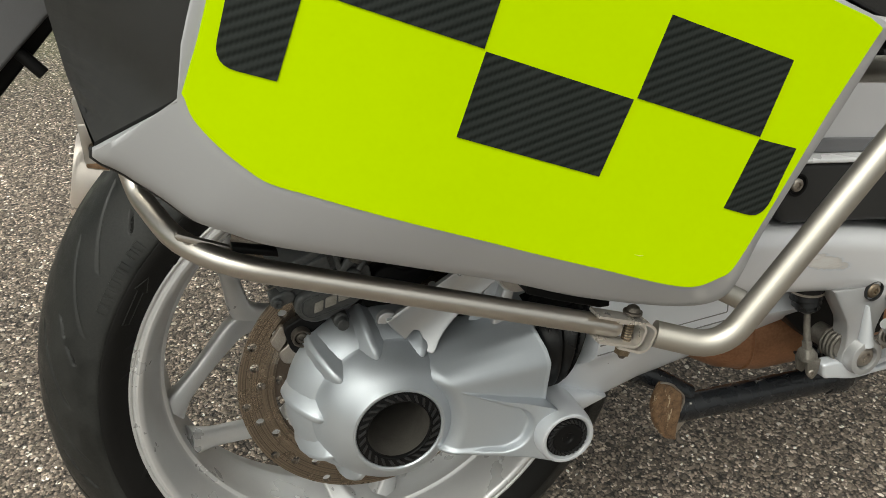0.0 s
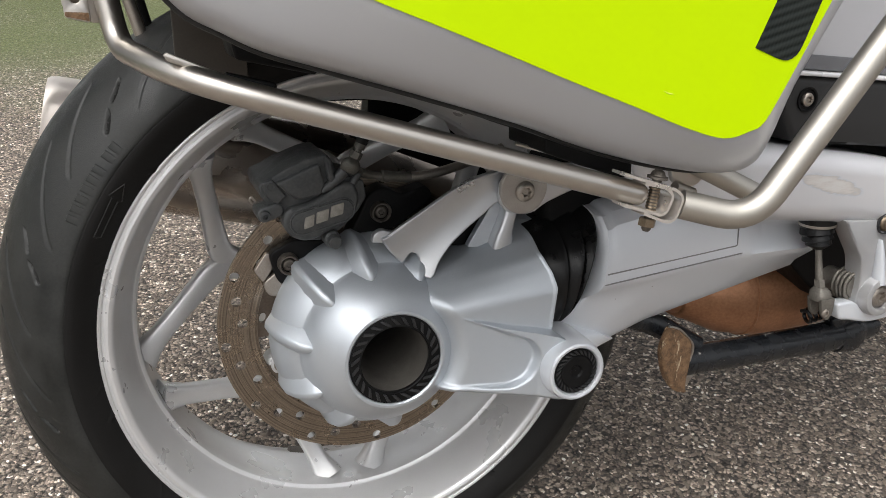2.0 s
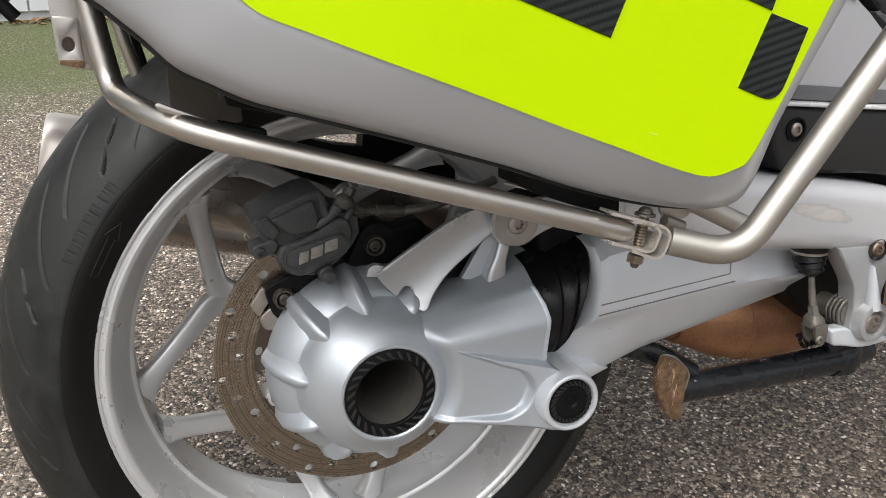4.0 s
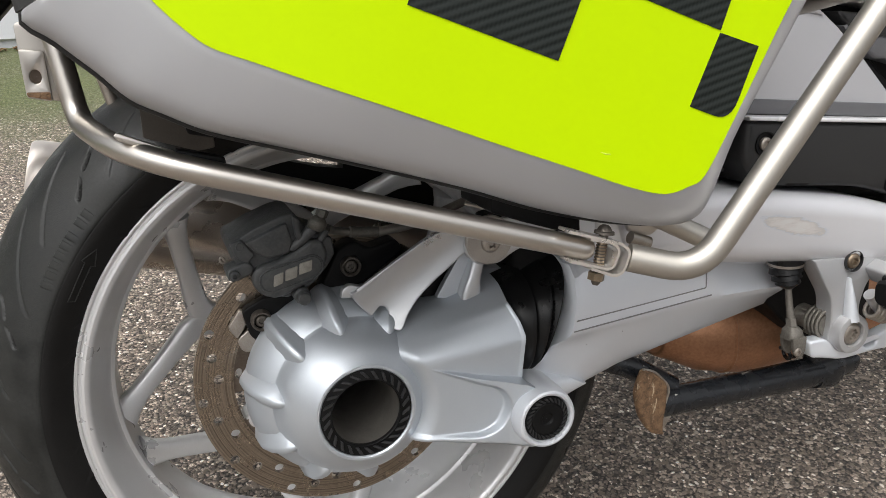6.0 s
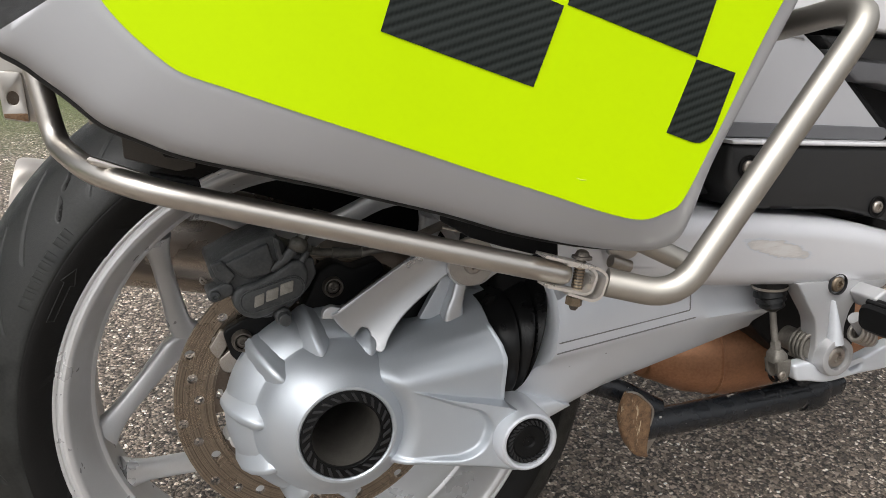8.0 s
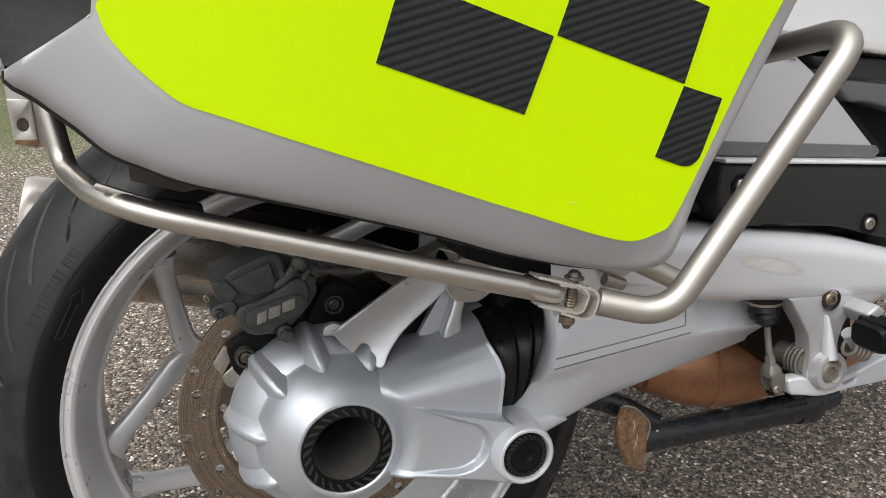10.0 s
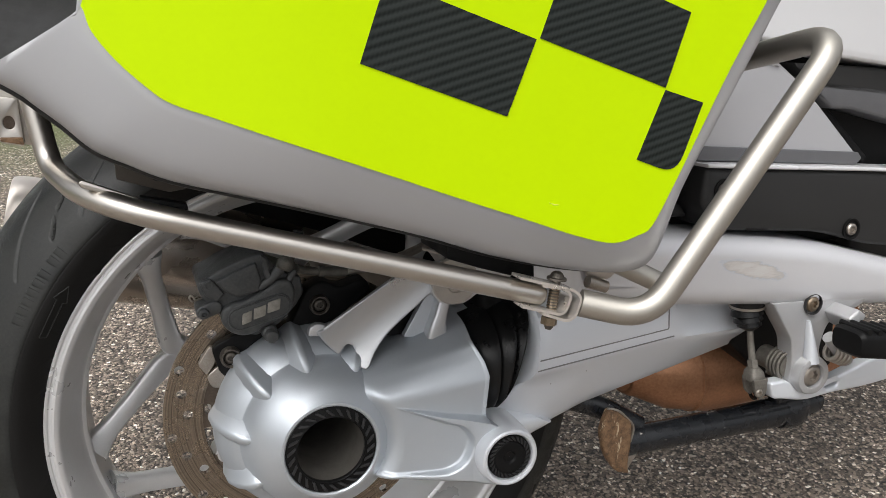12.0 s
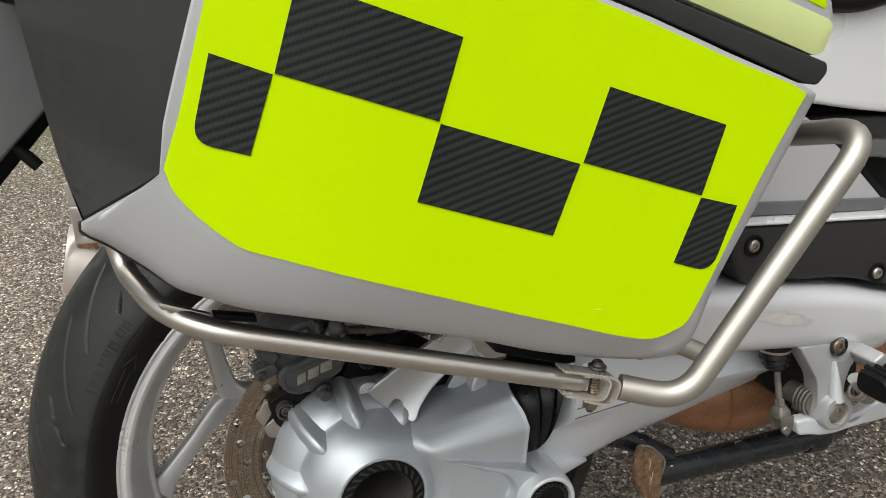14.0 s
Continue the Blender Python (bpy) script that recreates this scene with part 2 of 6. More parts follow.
def asphalt():
    m = bpy.data.materials.new("asphalt")
    m.use_nodes = True
    n, l = m.node_tree.nodes, m.node_tree.links
    b = n["Principled BSDF"]
    co = n.new("ShaderNodeTexCoord")

    def tex(kind, **inputs):
        t = n.new(kind)
        for key, v in inputs.items():
            t.inputs[key].default_value = v
        l.new(co.outputs["Object"], t.inputs["Vector"])
        return t

    # the lookup is shaken, so that the stones are of uneven size and outline
    shake = tex("ShaderNodeTexNoise", Scale=70.0, Detail=3.0)
    shift = n.new("ShaderNodeVectorMath")
    shift.operation = "MULTIPLY_ADD"
    shift.inputs[1].default_value = (0.011, 0.011, 0.011)
    l.new(shake.outputs["Color"], shift.inputs[0])
    l.new(co.outputs["Object"], shift.inputs[2])
    vor = tex("ShaderNodeTexVoronoi", Scale=205.0, Randomness=1.0)
    vor2 = tex("ShaderNodeTexVoronoi", Scale=420.0, Randomness=1.0)
    for v in (vor, vor2):
        l.new(shift.outputs[0], v.inputs["Vector"])
    no = tex("ShaderNodeTexNoise", Scale=3.0, Detail=6.0)
    moss = tex("ShaderNodeTexNoise", Scale=1.1, Detail=8.0, Roughness=0.7)
    # stone tints from each cell's random colour
    sep = n.new("ShaderNodeSeparateColor")
    l.new(vor.outputs["Color"], sep.inputs[0])
    ramp = n.new("ShaderNodeValToRGB")
    e = ramp.color_ramp.elements
    e[0].position, e[0].color = 0.0, (0.048, 0.041, 0.035, 1)
    e[1].position, e[1].color = 1.0, (0.80, 0.75, 0.67, 1)
    for p, c in ((0.48, (0.150, 0.122, 0.098, 1)), (0.80, (0.265, 0.217, 0.173, 1)), (0.93, (0.42, 0.355, 0.29, 1))):
        x = e.new(p)
        x.color = c
    l.new(sep.outputs[0], ramp.inputs[0])
    dark = n.new("ShaderNodeMapRange")
    dark.inputs["To Min"].default_value, dark.inputs["To Max"].default_value = 1.0, 0.13
    l.new(vor.outputs["Distance"], dark.inputs["Value"])
    dark.inputs["From Min"].default_value, dark.inputs["From Max"].default_value = 0.45, 0.75
    mul = n.new("ShaderNodeMix")
    mul.data_type, mul.blend_type = "RGBA", "MULTIPLY"
    mul.inputs["Factor"].default_value = 1.0
    l.new(ramp.outputs[0], mul.inputs["A"])
    l.new(dark.outputs[0], mul.inputs["B"])
    tone = n.new("ShaderNodeMapRange")
    tone.inputs["From Min"].default_value, tone.inputs["From Max"].default_value = 0.3, 0.7
    tone.inputs["To Min"].default_value, tone.inputs["To Max"].default_value = 1.30, 1.92
    l.new(no.outputs["Fac"], tone.inputs["Value"])
    mul2 = n.new("ShaderNodeMix")
    mul2.data_type, mul2.blend_type = "RGBA", "MULTIPLY"
    mul2.inputs["Factor"].default_value = 1.0
    l.new(mul.outputs["Result"], mul2.inputs["A"])
    l.new(tone.outputs[0], mul2.inputs["B"])
    xyz = n.new("ShaderNodeSeparateXYZ")
    l.new(co.outputs["Object"], xyz.inputs[0])
    # the asphalt turns from lighter to darker along x, with an uneven edge
    patch = tex("ShaderNodeTexNoise", Scale=2.2, Detail=5.0)
    uneven_x = n.new("ShaderNodeMath")
    uneven_x.operation = "MULTIPLY_ADD"
    uneven_x.inputs[1].default_value = 0.7
    l.new(patch.outputs["Fac"], uneven_x.inputs[0])
    l.new(xyz.outputs["X"], uneven_x.inputs[2])
    side_tone = n.new("ShaderNodeMapRange")
    side_tone.inputs["From Min"].default_value, side_tone.inputs["From Max"].default_value = 0.15, 0.75
    side_tone.inputs["To Min"].default_value, side_tone.inputs["To Max"].default_value = 1.14, 0.90
    l.new(uneven_x.outputs[0], side_tone.inputs["Value"])
    mul3 = n.new("ShaderNodeMix")
    mul3.data_type, mul3.blend_type = "RGBA", "MULTIPLY"
    mul3.inputs["Factor"].default_value = 1.0
    l.new(mul2.outputs["Result"], mul3.inputs["A"])
    l.new(side_tone.outputs[0], mul3.inputs["B"])
    # moss grows on the ground far from the wheel tracks
    far = n.new("ShaderNodeMapRange")
    far.inputs["From Min"].default_value, far.inputs["From Max"].default_value = 0.9, 2.6
    far.inputs["To Min"].default_value, far.inputs["To Max"].default_value = -0.30, 0.32
    l.new(xyz.outputs["Y"], far.inputs["Value"])
    ma = n.new("ShaderNodeMath")
    l.new(moss.outputs["Fac"], ma.inputs[0])
    l.new(far.outputs[0], ma.inputs[1])
    mr = n.new("ShaderNodeMapRange")
    mr.inputs["From Min"].default_value, mr.inputs["From Max"].default_value = 0.44, 0.80
    mr.inputs["To Max"].default_value = 0.9
    l.new(ma.outputs[0], mr.inputs["Value"])
    green = n.new("ShaderNodeMix")
    green.data_type = "RGBA"
    l.new(mr.outputs[0], green.inputs["Factor"])
    l.new(mul3.outputs["Result"], green.inputs["A"])
    tuft = tex("ShaderNodeTexNoise", Scale=95.0, Detail=5.0, Roughness=0.7)
    blades = n.new("ShaderNodeValToRGB")
    t0, t1 = blades.color_ramp.elements
    t0.position, t0.color = 0.34, (0.045, 0.055, 0.018, 1)
    t1.position, t1.color = 0.68, (0.215, 0.230, 0.090, 1)
    blades.color_ramp.elements.new(0.5).color = (0.105, 0.135, 0.036, 1)
    l.new(tuft.outputs["Fac"], blades.inputs[0])
    l.new(blades.outputs[0], green.inputs["B"])
    l.new(green.outputs["Result"], b.inputs["Base Color"])
    b.inputs["Roughness"].default_value = 0.7
    h = n.new("ShaderNodeMath")
    h.operation = "MULTIPLY_ADD"
    h.inputs[1].default_value = 0.4
    l.new(vor2.outputs["Distance"], h.inputs[0])
    l.new(vor.outputs["Distance"], h.inputs[2])
    k = n.new("ShaderNodeBump")
    k.invert = True
    k.inputs["Strength"].default_value, k.inputs["Distance"].default_value = 1.0, 0.006
    l.new(h.outputs[0], k.inputs["Height"])
    l.new(k.outputs[0], b.inputs["Normal"])
    return m


ASPHALT = asphalt()


# ---- building helpers (bike space: x forward, y to the far side, z up, origin in the rear axle) ----
def part(name, bm, material, parent, label="", smooth=35):
    me = bpy.data.meshes.new(name)
    bm.to_mesh(me)
    bm.free()
    return mesh_part(name, me, material, parent, label, smooth)


def mesh_part(name, me, material, parent, label="", smooth=35):
    me.materials.clear()
    me.materials.append(material)
    if smooth:
        me.polygons.foreach_set("use_smooth", [True] * len(me.polygons))
        me.set_sharp_from_angle(angle=radians(smooth))
    ob = new(name, me)
    ob.parent = parent
    if label:
        tagged(ob, label)
    return ob


def group(name, parent, label=""):
    ob = new(name)
    ob.parent = parent
    ob.empty_display_size = 0.05
    if label:
        tagged(ob, label)
    return ob




def moved(bm, m):
    bmesh.ops.transform(bm, matrix=m, verts=bm.verts)
    return bm


def rounded(points, radius, steps=5):
    """A closed outline with its corners rounded; radius a number or one for each corner."""
    out, n = [], len(points)
    for i, p in enumerate(points):
        r = radius[i] if isinstance(radius, (list, tuple)) else radius
        p, a, b = Vector(p), Vector(points[i - 1]), Vector(points[(i + 1) % n])
        if r <= 0:
            out.append(p)
            continue
        u, v = (a - p), (b - p)
        k = min(r, u.length * 0.45, v.length * 0.45)
        u, v = p + u.normalized() * k, p + v.normalized() * k
        for s in range(steps + 1):
            f = s / steps
            out.append(u * (1 - f) ** 2 + p * 2 * f * (1 - f) + v * f * f)
    return [(q.x, q.y) for q in out]


def ellipse(cx, cz, rx, rz=None, turn=0.0, n=32):
    rz = rz or rx
    c, s = math.cos(radians(turn)), math.sin(radians(turn))
    return [(cx + rx * math.cos(a) * c - rz * math.sin(a) * s, cz + rx * math.cos(a) * s + rz * math.sin(a) * c) for a in (2 * math.pi * i / n for i in range(n))]


def sheet(outlines, y0, y1, bevel=0.0, steps=3):
    """A plate across y between y0 and y1; the first outline (x, z) is its edge, any others are holes."""
    cu = bpy.data.curves.new("tmp", "CURVE")
    cu.dimensions, cu.fill_mode = "2D", "BOTH"
    for pts in outlines:
        sp = cu.splines.new("POLY")
        sp.points.add(len(pts) - 1)
        for q, (x, z) in zip(sp.points, pts):
            q.co = (x, z, 0, 1)
        sp.use_cyclic_u = True
    half = abs(y1 - y0) / 2
    bevel = min(bevel, half * 0.98)
    cu.extrude, cu.bevel_depth, cu.bevel_resolution, cu.offset = half - bevel, bevel, steps, -bevel
    ob = bpy.data.objects.new("tmp", cu)
    me = bpy.data.meshes.new_from_object(ob)
    bpy.data.objects.remove(ob)
    bpy.data.curves.remove(cu)
    bm = bmesh.new()
    bm.from_mesh(me)
    bpy.data.meshes.remove(me)
    bmesh.ops.remove_doubles(bm, verts=bm.verts, dist=1e-5)
    bmesh.ops.transform(bm, matrix=Matrix(((1, 0, 0, 0), (0, 0, -1, (y0 + y1) / 2), (0, 1, 0, 0), (0, 0, 0, 1))), verts=bm.verts)
    return bm


def loft(rings, closed=True, caps=True):
    """Skin over rings of equally many points."""
    bm = bmesh.new()
    vs = [[bm.verts.new(p) for p in ring] for ring in rings]
    n = len(rings[0])
    for a, b in zip(vs, vs[1:]):
        for i in range(n if closed else n - 1):
            j = (i + 1) % n
            bm.faces.new((a[i], a[j], b[j], b[i]))
    if caps and closed:
        bm.faces.new(vs[0][::-1])
        bm.faces.new(vs[-1])
    bmesh.ops.recalc_face_normals(bm, faces=bm.faces)
    return bm


def revolve(profile, n=96, centre=(0, 0), closed=False):
    """Turn a profile of (radius, y) round the axle's direction through centre (x, z)."""
    rings = []
    for i in range(n):
        a = 2 * math.pi * i / n
        rings.append([(centre[0] + r * math.cos(a), y, centre[1] + r * math.sin(a)) for r, y in profile])
    bm = bmesh.new()
    vs = [[bm.verts.new(p) for p in ring] for ring in rings]
    m = len(profile)
    for i in range(n):
        a, b = vs[i], vs[(i + 1) % n]
        for k in range(m if closed else m - 1):
            q = (k + 1) % m
            bm.faces.new((a[k], a[q], b[q], b[k]))
    bmesh.ops.remove_doubles(bm, verts=bm.verts, dist=1e-6)
    bmesh.ops.recalc_face_normals(bm, faces=bm.faces)
    return bm


def smooth_path(points, bend, steps=8):
    """A polyline whose corners are turned into bends of about that size."""
    pts = [Vector(p) for p in points]
    out = [pts[0]]
    for i in range(1, len(pts) - 1):
        p, a, b = pts[i], pts[i - 1], pts[i + 1]
        r = bend[i - 1] if isinstance(bend, (list, tuple)) else bend
        k = min(r, (a - p).length * 0.48, (b - p).length * 0.48)
        u, v = p + (a - p).normalized() * k, p + (b - p).normalized() * k
        for s in range(steps + 1):
            f = s / steps
            out.append(u * (1 - f) ** 2 + p * 2 * f * (1 - f) + v * f * f)
    out.append(pts[-1])
    return out


def tube(points, radius, bend=0.0, n=20, caps=True):
    pts = smooth_path(points, bend) if bend else [Vector(p) for p in points]
    radii = radius if isinstance(radius, (list, tuple)) else [radius] * len(pts)
    way = (pts[1] - pts[0]).normalized()
    side = way.orthogonal().normalized()
    rings = []
    for i, p in enumerate(pts):
        w = (pts[min(i + 1, len(pts) - 1)] - pts[max(i - 1, 0)]).normalized()
        side = (side - w * side.dot(w)).normalized()
        up = w.cross(side)
        rings.append([p + (side * math.cos(a) + up * math.sin(a)) * radii[i] for a in (2 * math.pi * k / n for k in range(n))])
    return loft(rings, True, caps)


def screw(name, x, y, z, r, parent, material, label="", dome=0.4):
    """A round-headed screw facing the near side, with a six-lobed socket."""
    prof = [(r * 0.20, y - r * dome * 0.10, 0), (r * 0.36, y - r * dome * 0.12, 1), (r * 0.44, y - r * dome * 0.95, 1), (r * 0.56, y - r * dome, 0), (r * 0.75, y - r * dome * 0.9, 0), (r * 0.92, y - r * dome * 0.55, 0), (r, y - r * dome * 0.2, 0), (r, y + r * 0.3, 0)]
    rings = []
    for q, d, lobed in prof:
        rings.append([(x + q * (1 + 0.17 * lobed * math.cos(6 * a)) * math.cos(a), d, z + q * (1 + 0.17 * lobed * math.cos(6 * a)) * math.sin(a)) for a in (2 * math.pi * k / 36 for k in range(36))])
    return part(name, loft(rings), material, parent, label)


def strip(path, thick, y0, y1, bend=0.0):
    """A bent flat strip: a path (x, z) with that thickness, across y."""
    pts = smooth_path([(x, 0, z) for x, z in path], bend, 6) if bend else [Vector((x, 0, z)) for x, z in path]
    left, right = [], []
    for i, p in enumerate(pts):
        w = (pts[min(i + 1, len(pts) - 1)] - pts[max(i - 1, 0)]).normalized()
        n = Vector((-w.z, 0, w.x)) * thick / 2
        left.append(p + n)
        right.append(p - n)
    rings = []
    for a, b in zip(left, right):
        rings.append([(a.x, y0, a.z), (a.x, y1, a.z), (b.x, y1, b.z), (b.x, y0, b.z)])
    return loft(rings)


def curve_through(points, steps=4, closed=True, straight=()):
    """Catmull-Rom points through points of any dimension; the segments named run straight."""
    n, out = len(points), []
    P = [np.array(p, float) for p in points]
    for i in range(n if closed else n - 1):
        a, b, c, d = P[(i - 1) % n], P[i], P[(i + 1) % n], P[(i + 2) % n]
        if not closed:
            a, d = P[max(i - 1, 0)], P[min(i + 2, n - 1)]
        for k in range(steps):
            t = k / steps
            if i in straight:
                out.append(tuple(b + (c - b) * t))
                continue
            out.append(tuple(0.5 * (2 * b + (c - a) * t + (2 * a - 5 * b + 4 * c - d) * t * t + (3 * b - a - 3 * c + d) * t**3)))
    if not closed:
        out.append(tuple(P[-1]))
    return out


def dense(points, step=0.012):
    out = []
    for i, p in enumerate(points):
        q = points[(i + 1) % len(points)]
        n = max(1, int(math.dist(p, q) / step))
        out += [(p[0] + (q[0] - p[0]) * k / n, p[1] + (q[1] - p[1]) * k / n) for k in range(n)]
    return out


def at(table, x):
    """Linear look-up in a table of (x, value)."""
    xs, vs = zip(*table)
    return float(np.interp(x, xs, vs))


# ---- ground and far wall ----
def flat(name, x0, x1, y0, y1, z, material):
    bm = bmesh.new()
    bm.faces.new([bm.verts.new(p) for p in ((x0, y0, z), (x1, y0, z), (x1, y1, z), (x0, y1, z))])
    return part(name, bm, material, None, smooth=0)


ground = flat("ground", -150, 150, -150, 150, 0.0, ASPHALT)
tagged(ground, "worn grey asphalt with exposed stone chippings and moss", "ground", kind="structure")


def chippings():
    """Stones standing proud of the asphalt round the motorcycle, thinner farther off."""
    rng = np.random.default_rng(5)
    n = 125000
    x = rng.uniform(-0.9, 1.4, n)
    y = -0.40 + 3.7 * rng.uniform(0, 1, n) ** 1.8
    r = 0.0010 + 0.0030 * rng.uniform(0, 1, n) ** 1.7
    base = np.array([(1, 0, 0), (0.3, 0.95, 0), (-0.8, 0.6, 0), (-0.8, -0.6, 0), (0.3, -0.95, 0), (0.5, 0.45, 0.6), (-0.55, 0.4, 0.75), (-0.1, -0.55, 0.6)])
    tris = np.array([(0, 1, 5), (1, 2, 6), (1, 6, 5), (2, 3, 6), (3, 4, 7), (3, 7, 6), (4, 0, 7), (0, 5, 7), (5, 6, 7)])
    p = base[None] * (1 + rng.uniform(-0.3, 0.3, (n, 8, 3)))
    a = rng.uniform(0, 2 * np.pi, n)[:, None]
    u, v = p[..., 0] * (r * rng.uniform(0.9, 1.9, n))[:, None], p[..., 1] * r[:, None]
    high = rng.uniform(0.35, 0.95, n)[:, None]
    verts = np.stack([x[:, None] + u * np.cos(a) - v * np.sin(a), y[:, None] + u * np.sin(a) + v * np.cos(a), p[..., 2] * r[:, None] * high - 0.0003], -1).reshape(-1, 3)
    faces = (np.arange(n)[:, None, None] * 8 + tris[None]).reshape(-1, 3)
    me = bpy.data.meshes.new("stone_chippings")
    me.vertices.add(len(verts))
    me.vertices.foreach_set("co", verts.astype(np.float32).ravel())
    me.loops.add(faces.size)
    me.loops.foreach_set("vertex_index", faces.astype(np.int32).ravel())
    me.polygons.add(len(faces))
    me.polygons.foreach_set("loop_start", np.arange(0, faces.size, 3, dtype=np.int32))
    me.update(calc_edges=True)
    me.validate()
    ob = mesh_part("stone_chippings", me, STONES, None, smooth=0)
    return tagged(ob, "small pale and dark stone chippings set in the asphalt", "gravel", kind="stuff")


def stone_material():
    m = bpy.data.materials.new("stone_chipping")
    m.use_nodes = True
    n, l = m.node_tree.nodes, m.node_tree.links
    g = n.new("ShaderNodeNewGeometry")
    r = n.new("ShaderNodeValToRGB")
    e = r.color_ramp.elements
    e[0].color, e[1].color = (0.05, 0.043, 0.037, 1), (0.75, 0.70, 0.63, 1)
    for p, c in ((0.35, (0.12, 0.097, 0.078, 1)), (0.65, (0.18, 0.147, 0.118, 1)), (0.90, (0.25, 0.205, 0.165, 1)), (0.97, (0.42, 0.37, 0.31, 1))):
        e.new(p).color = c
    l.new(g.outputs["Random Per Island"], r.inputs[0])
    co, xyz = n.new("ShaderNodeTexCoord"), n.new("ShaderNodeSeparateXYZ")
    l.new(co.outputs["Object"], xyz.inputs[0])
    far = n.new("ShaderNodeMapRange")
    far.inputs["From Min"].default_value, far.inputs["From Max"].default_value = 1.3, 2.6
    far.inputs["To Max"].default_value = 0.8
    l.new(xyz.outputs["Y"], far.inputs["Value"])
    moss = n.new("ShaderNodeMix")
    moss.data_type = "RGBA"
    moss.inputs["B"].default_value = (0.10, 0.125, 0.036, 1)
    l.new(far.outputs[0], moss.inputs["Factor"])
    l.new(r.outputs[0], moss.inputs["A"])
    l.new(moss.outputs["Result"], n["Principled BSDF"].inputs["Base Color"])
    n["Principled BSDF"].inputs["Roughness"].default_value = 0.75
    return m


STONES = stone_material()
chippings()

WALLPAINT = mat("white_wall_paint", (0.72, 0.74, 0.78), 0.55, 0.0, (0.62, 0.64, 0.67), 3, 200, bump=0.1, bscale=60)
wall_far = new("wall_far")
tagged(wall_far, "white painted boarded wall beyond the moss", "wall", kind="structure")
backing = bmesh.new()
bmesh.ops.create_cube(backing, size=1, matrix=Matrix.Translation((0.5, 3.54, 1.3)) @ Matrix.Diagonal((9, 0.16, 2.6, 1)))
part("backing", backing, WALLPAINT, wall_far, smooth=0)
board = bmesh.new()
bmesh.ops.create_cube(board, size=1, matrix=Matrix.Diagonal((0.142, 0.02, 2.52, 1)))
bmesh.ops.bevel(board, geom=board.edges[:], offset=0.003, segments=1, affect="EDGES")
first = part("board", board, WALLPAINT, wall_far, smooth=0)
first.location = (-3.9, 3.448, 1.30)
for i in range(1, 60):
    b = new("board", first.data)
    b.parent = wall_far
    b.location = (-3.9 + 0.15 * i, 3.448 + 0.001 * (i % 3), 1.30)


def leaf_litter():
    """Brown fallen leaves drifted along the foot of the wall."""
    rng = np.random.default_rng(9)
    verts, faces = [], []
    for i in range(500):
        c = np.array((rng.uniform(-2.6, 2.6), 3.42 - abs(rng.normal(0, 0.05)), 0.006))
        a, s = rng.uniform(0, 6.28), rng.uniform(0.012, 0.03)
        u, v = np.array((math.cos(a), math.sin(a), rng.uniform(-0.3, 0.5))), np.array((-math.sin(a), math.cos(a), 0))
        k = len(verts)
        for f, w, h in ((-1, 0, 0.1), (-0.2, 0.5, 0.35), (-0.2, -0.5, 0.35), (0.4, 0.35, 0.3), (0.4, -0.35, 0.3), (1, 0, 0.0), (0.1, 0, 0.0)):
            q = c + (u * f + v * w) * s
            verts.append((q[0], min(q[1], 3.435), max(q[2] + h * s, 0.001)))
        faces += [(k, k + 1, k + 6), (k, k + 6, k + 2), (k + 1, k + 3, k + 6), (k + 2, k + 6, k + 4), (k + 3, k + 5, k + 6), (k + 5, k + 4, k + 6)]
    me = bpy.data.meshes.new("leaf_litter")
    me.from_pydata(verts, [], faces)
    ob = mesh_part("leaf_litter", me, mat("dead_leaves", (0.28, 0.17, 0.08), 0.8, 0.0, (0.12, 0.07, 0.035), 12, 200), None, smooth=0)
    return tagged(ob, "brown fallen leaves along the foot of the white wall", "leaves", kind="stuff")


leaf_litter()


def squircle(c, u, v, a, b, p=2.6, n=40):
    """A ring of superelliptic section round c, spanned by u and v."""
    out = []
    for k in range(n):
        t = 2 * math.pi * k / n
        x, y = math.cos(t), math.sin(t)
        out.append(Vector(c) + Vector(u) * a * math.copysign(abs(x) ** (2 / p), x) + Vector(v) * b * math.copysign(abs(y) ** (2 / p), y))
    return out


# ---- the motorcycle, leaning on its side stand ----
LEAN, AXLE = -9.58, 0.309
bike = new("motorcycle")
bike.matrix_world = pose(0, 0, AXLE, LEAN)
tagged(bike, "silver police motorcycle with yellow chequered pannier on its side stand", "motorcycle")


# rear wheel
wheel = group("rear_wheel", bike, "silver alloy rear wheel with a worn black road tyre")


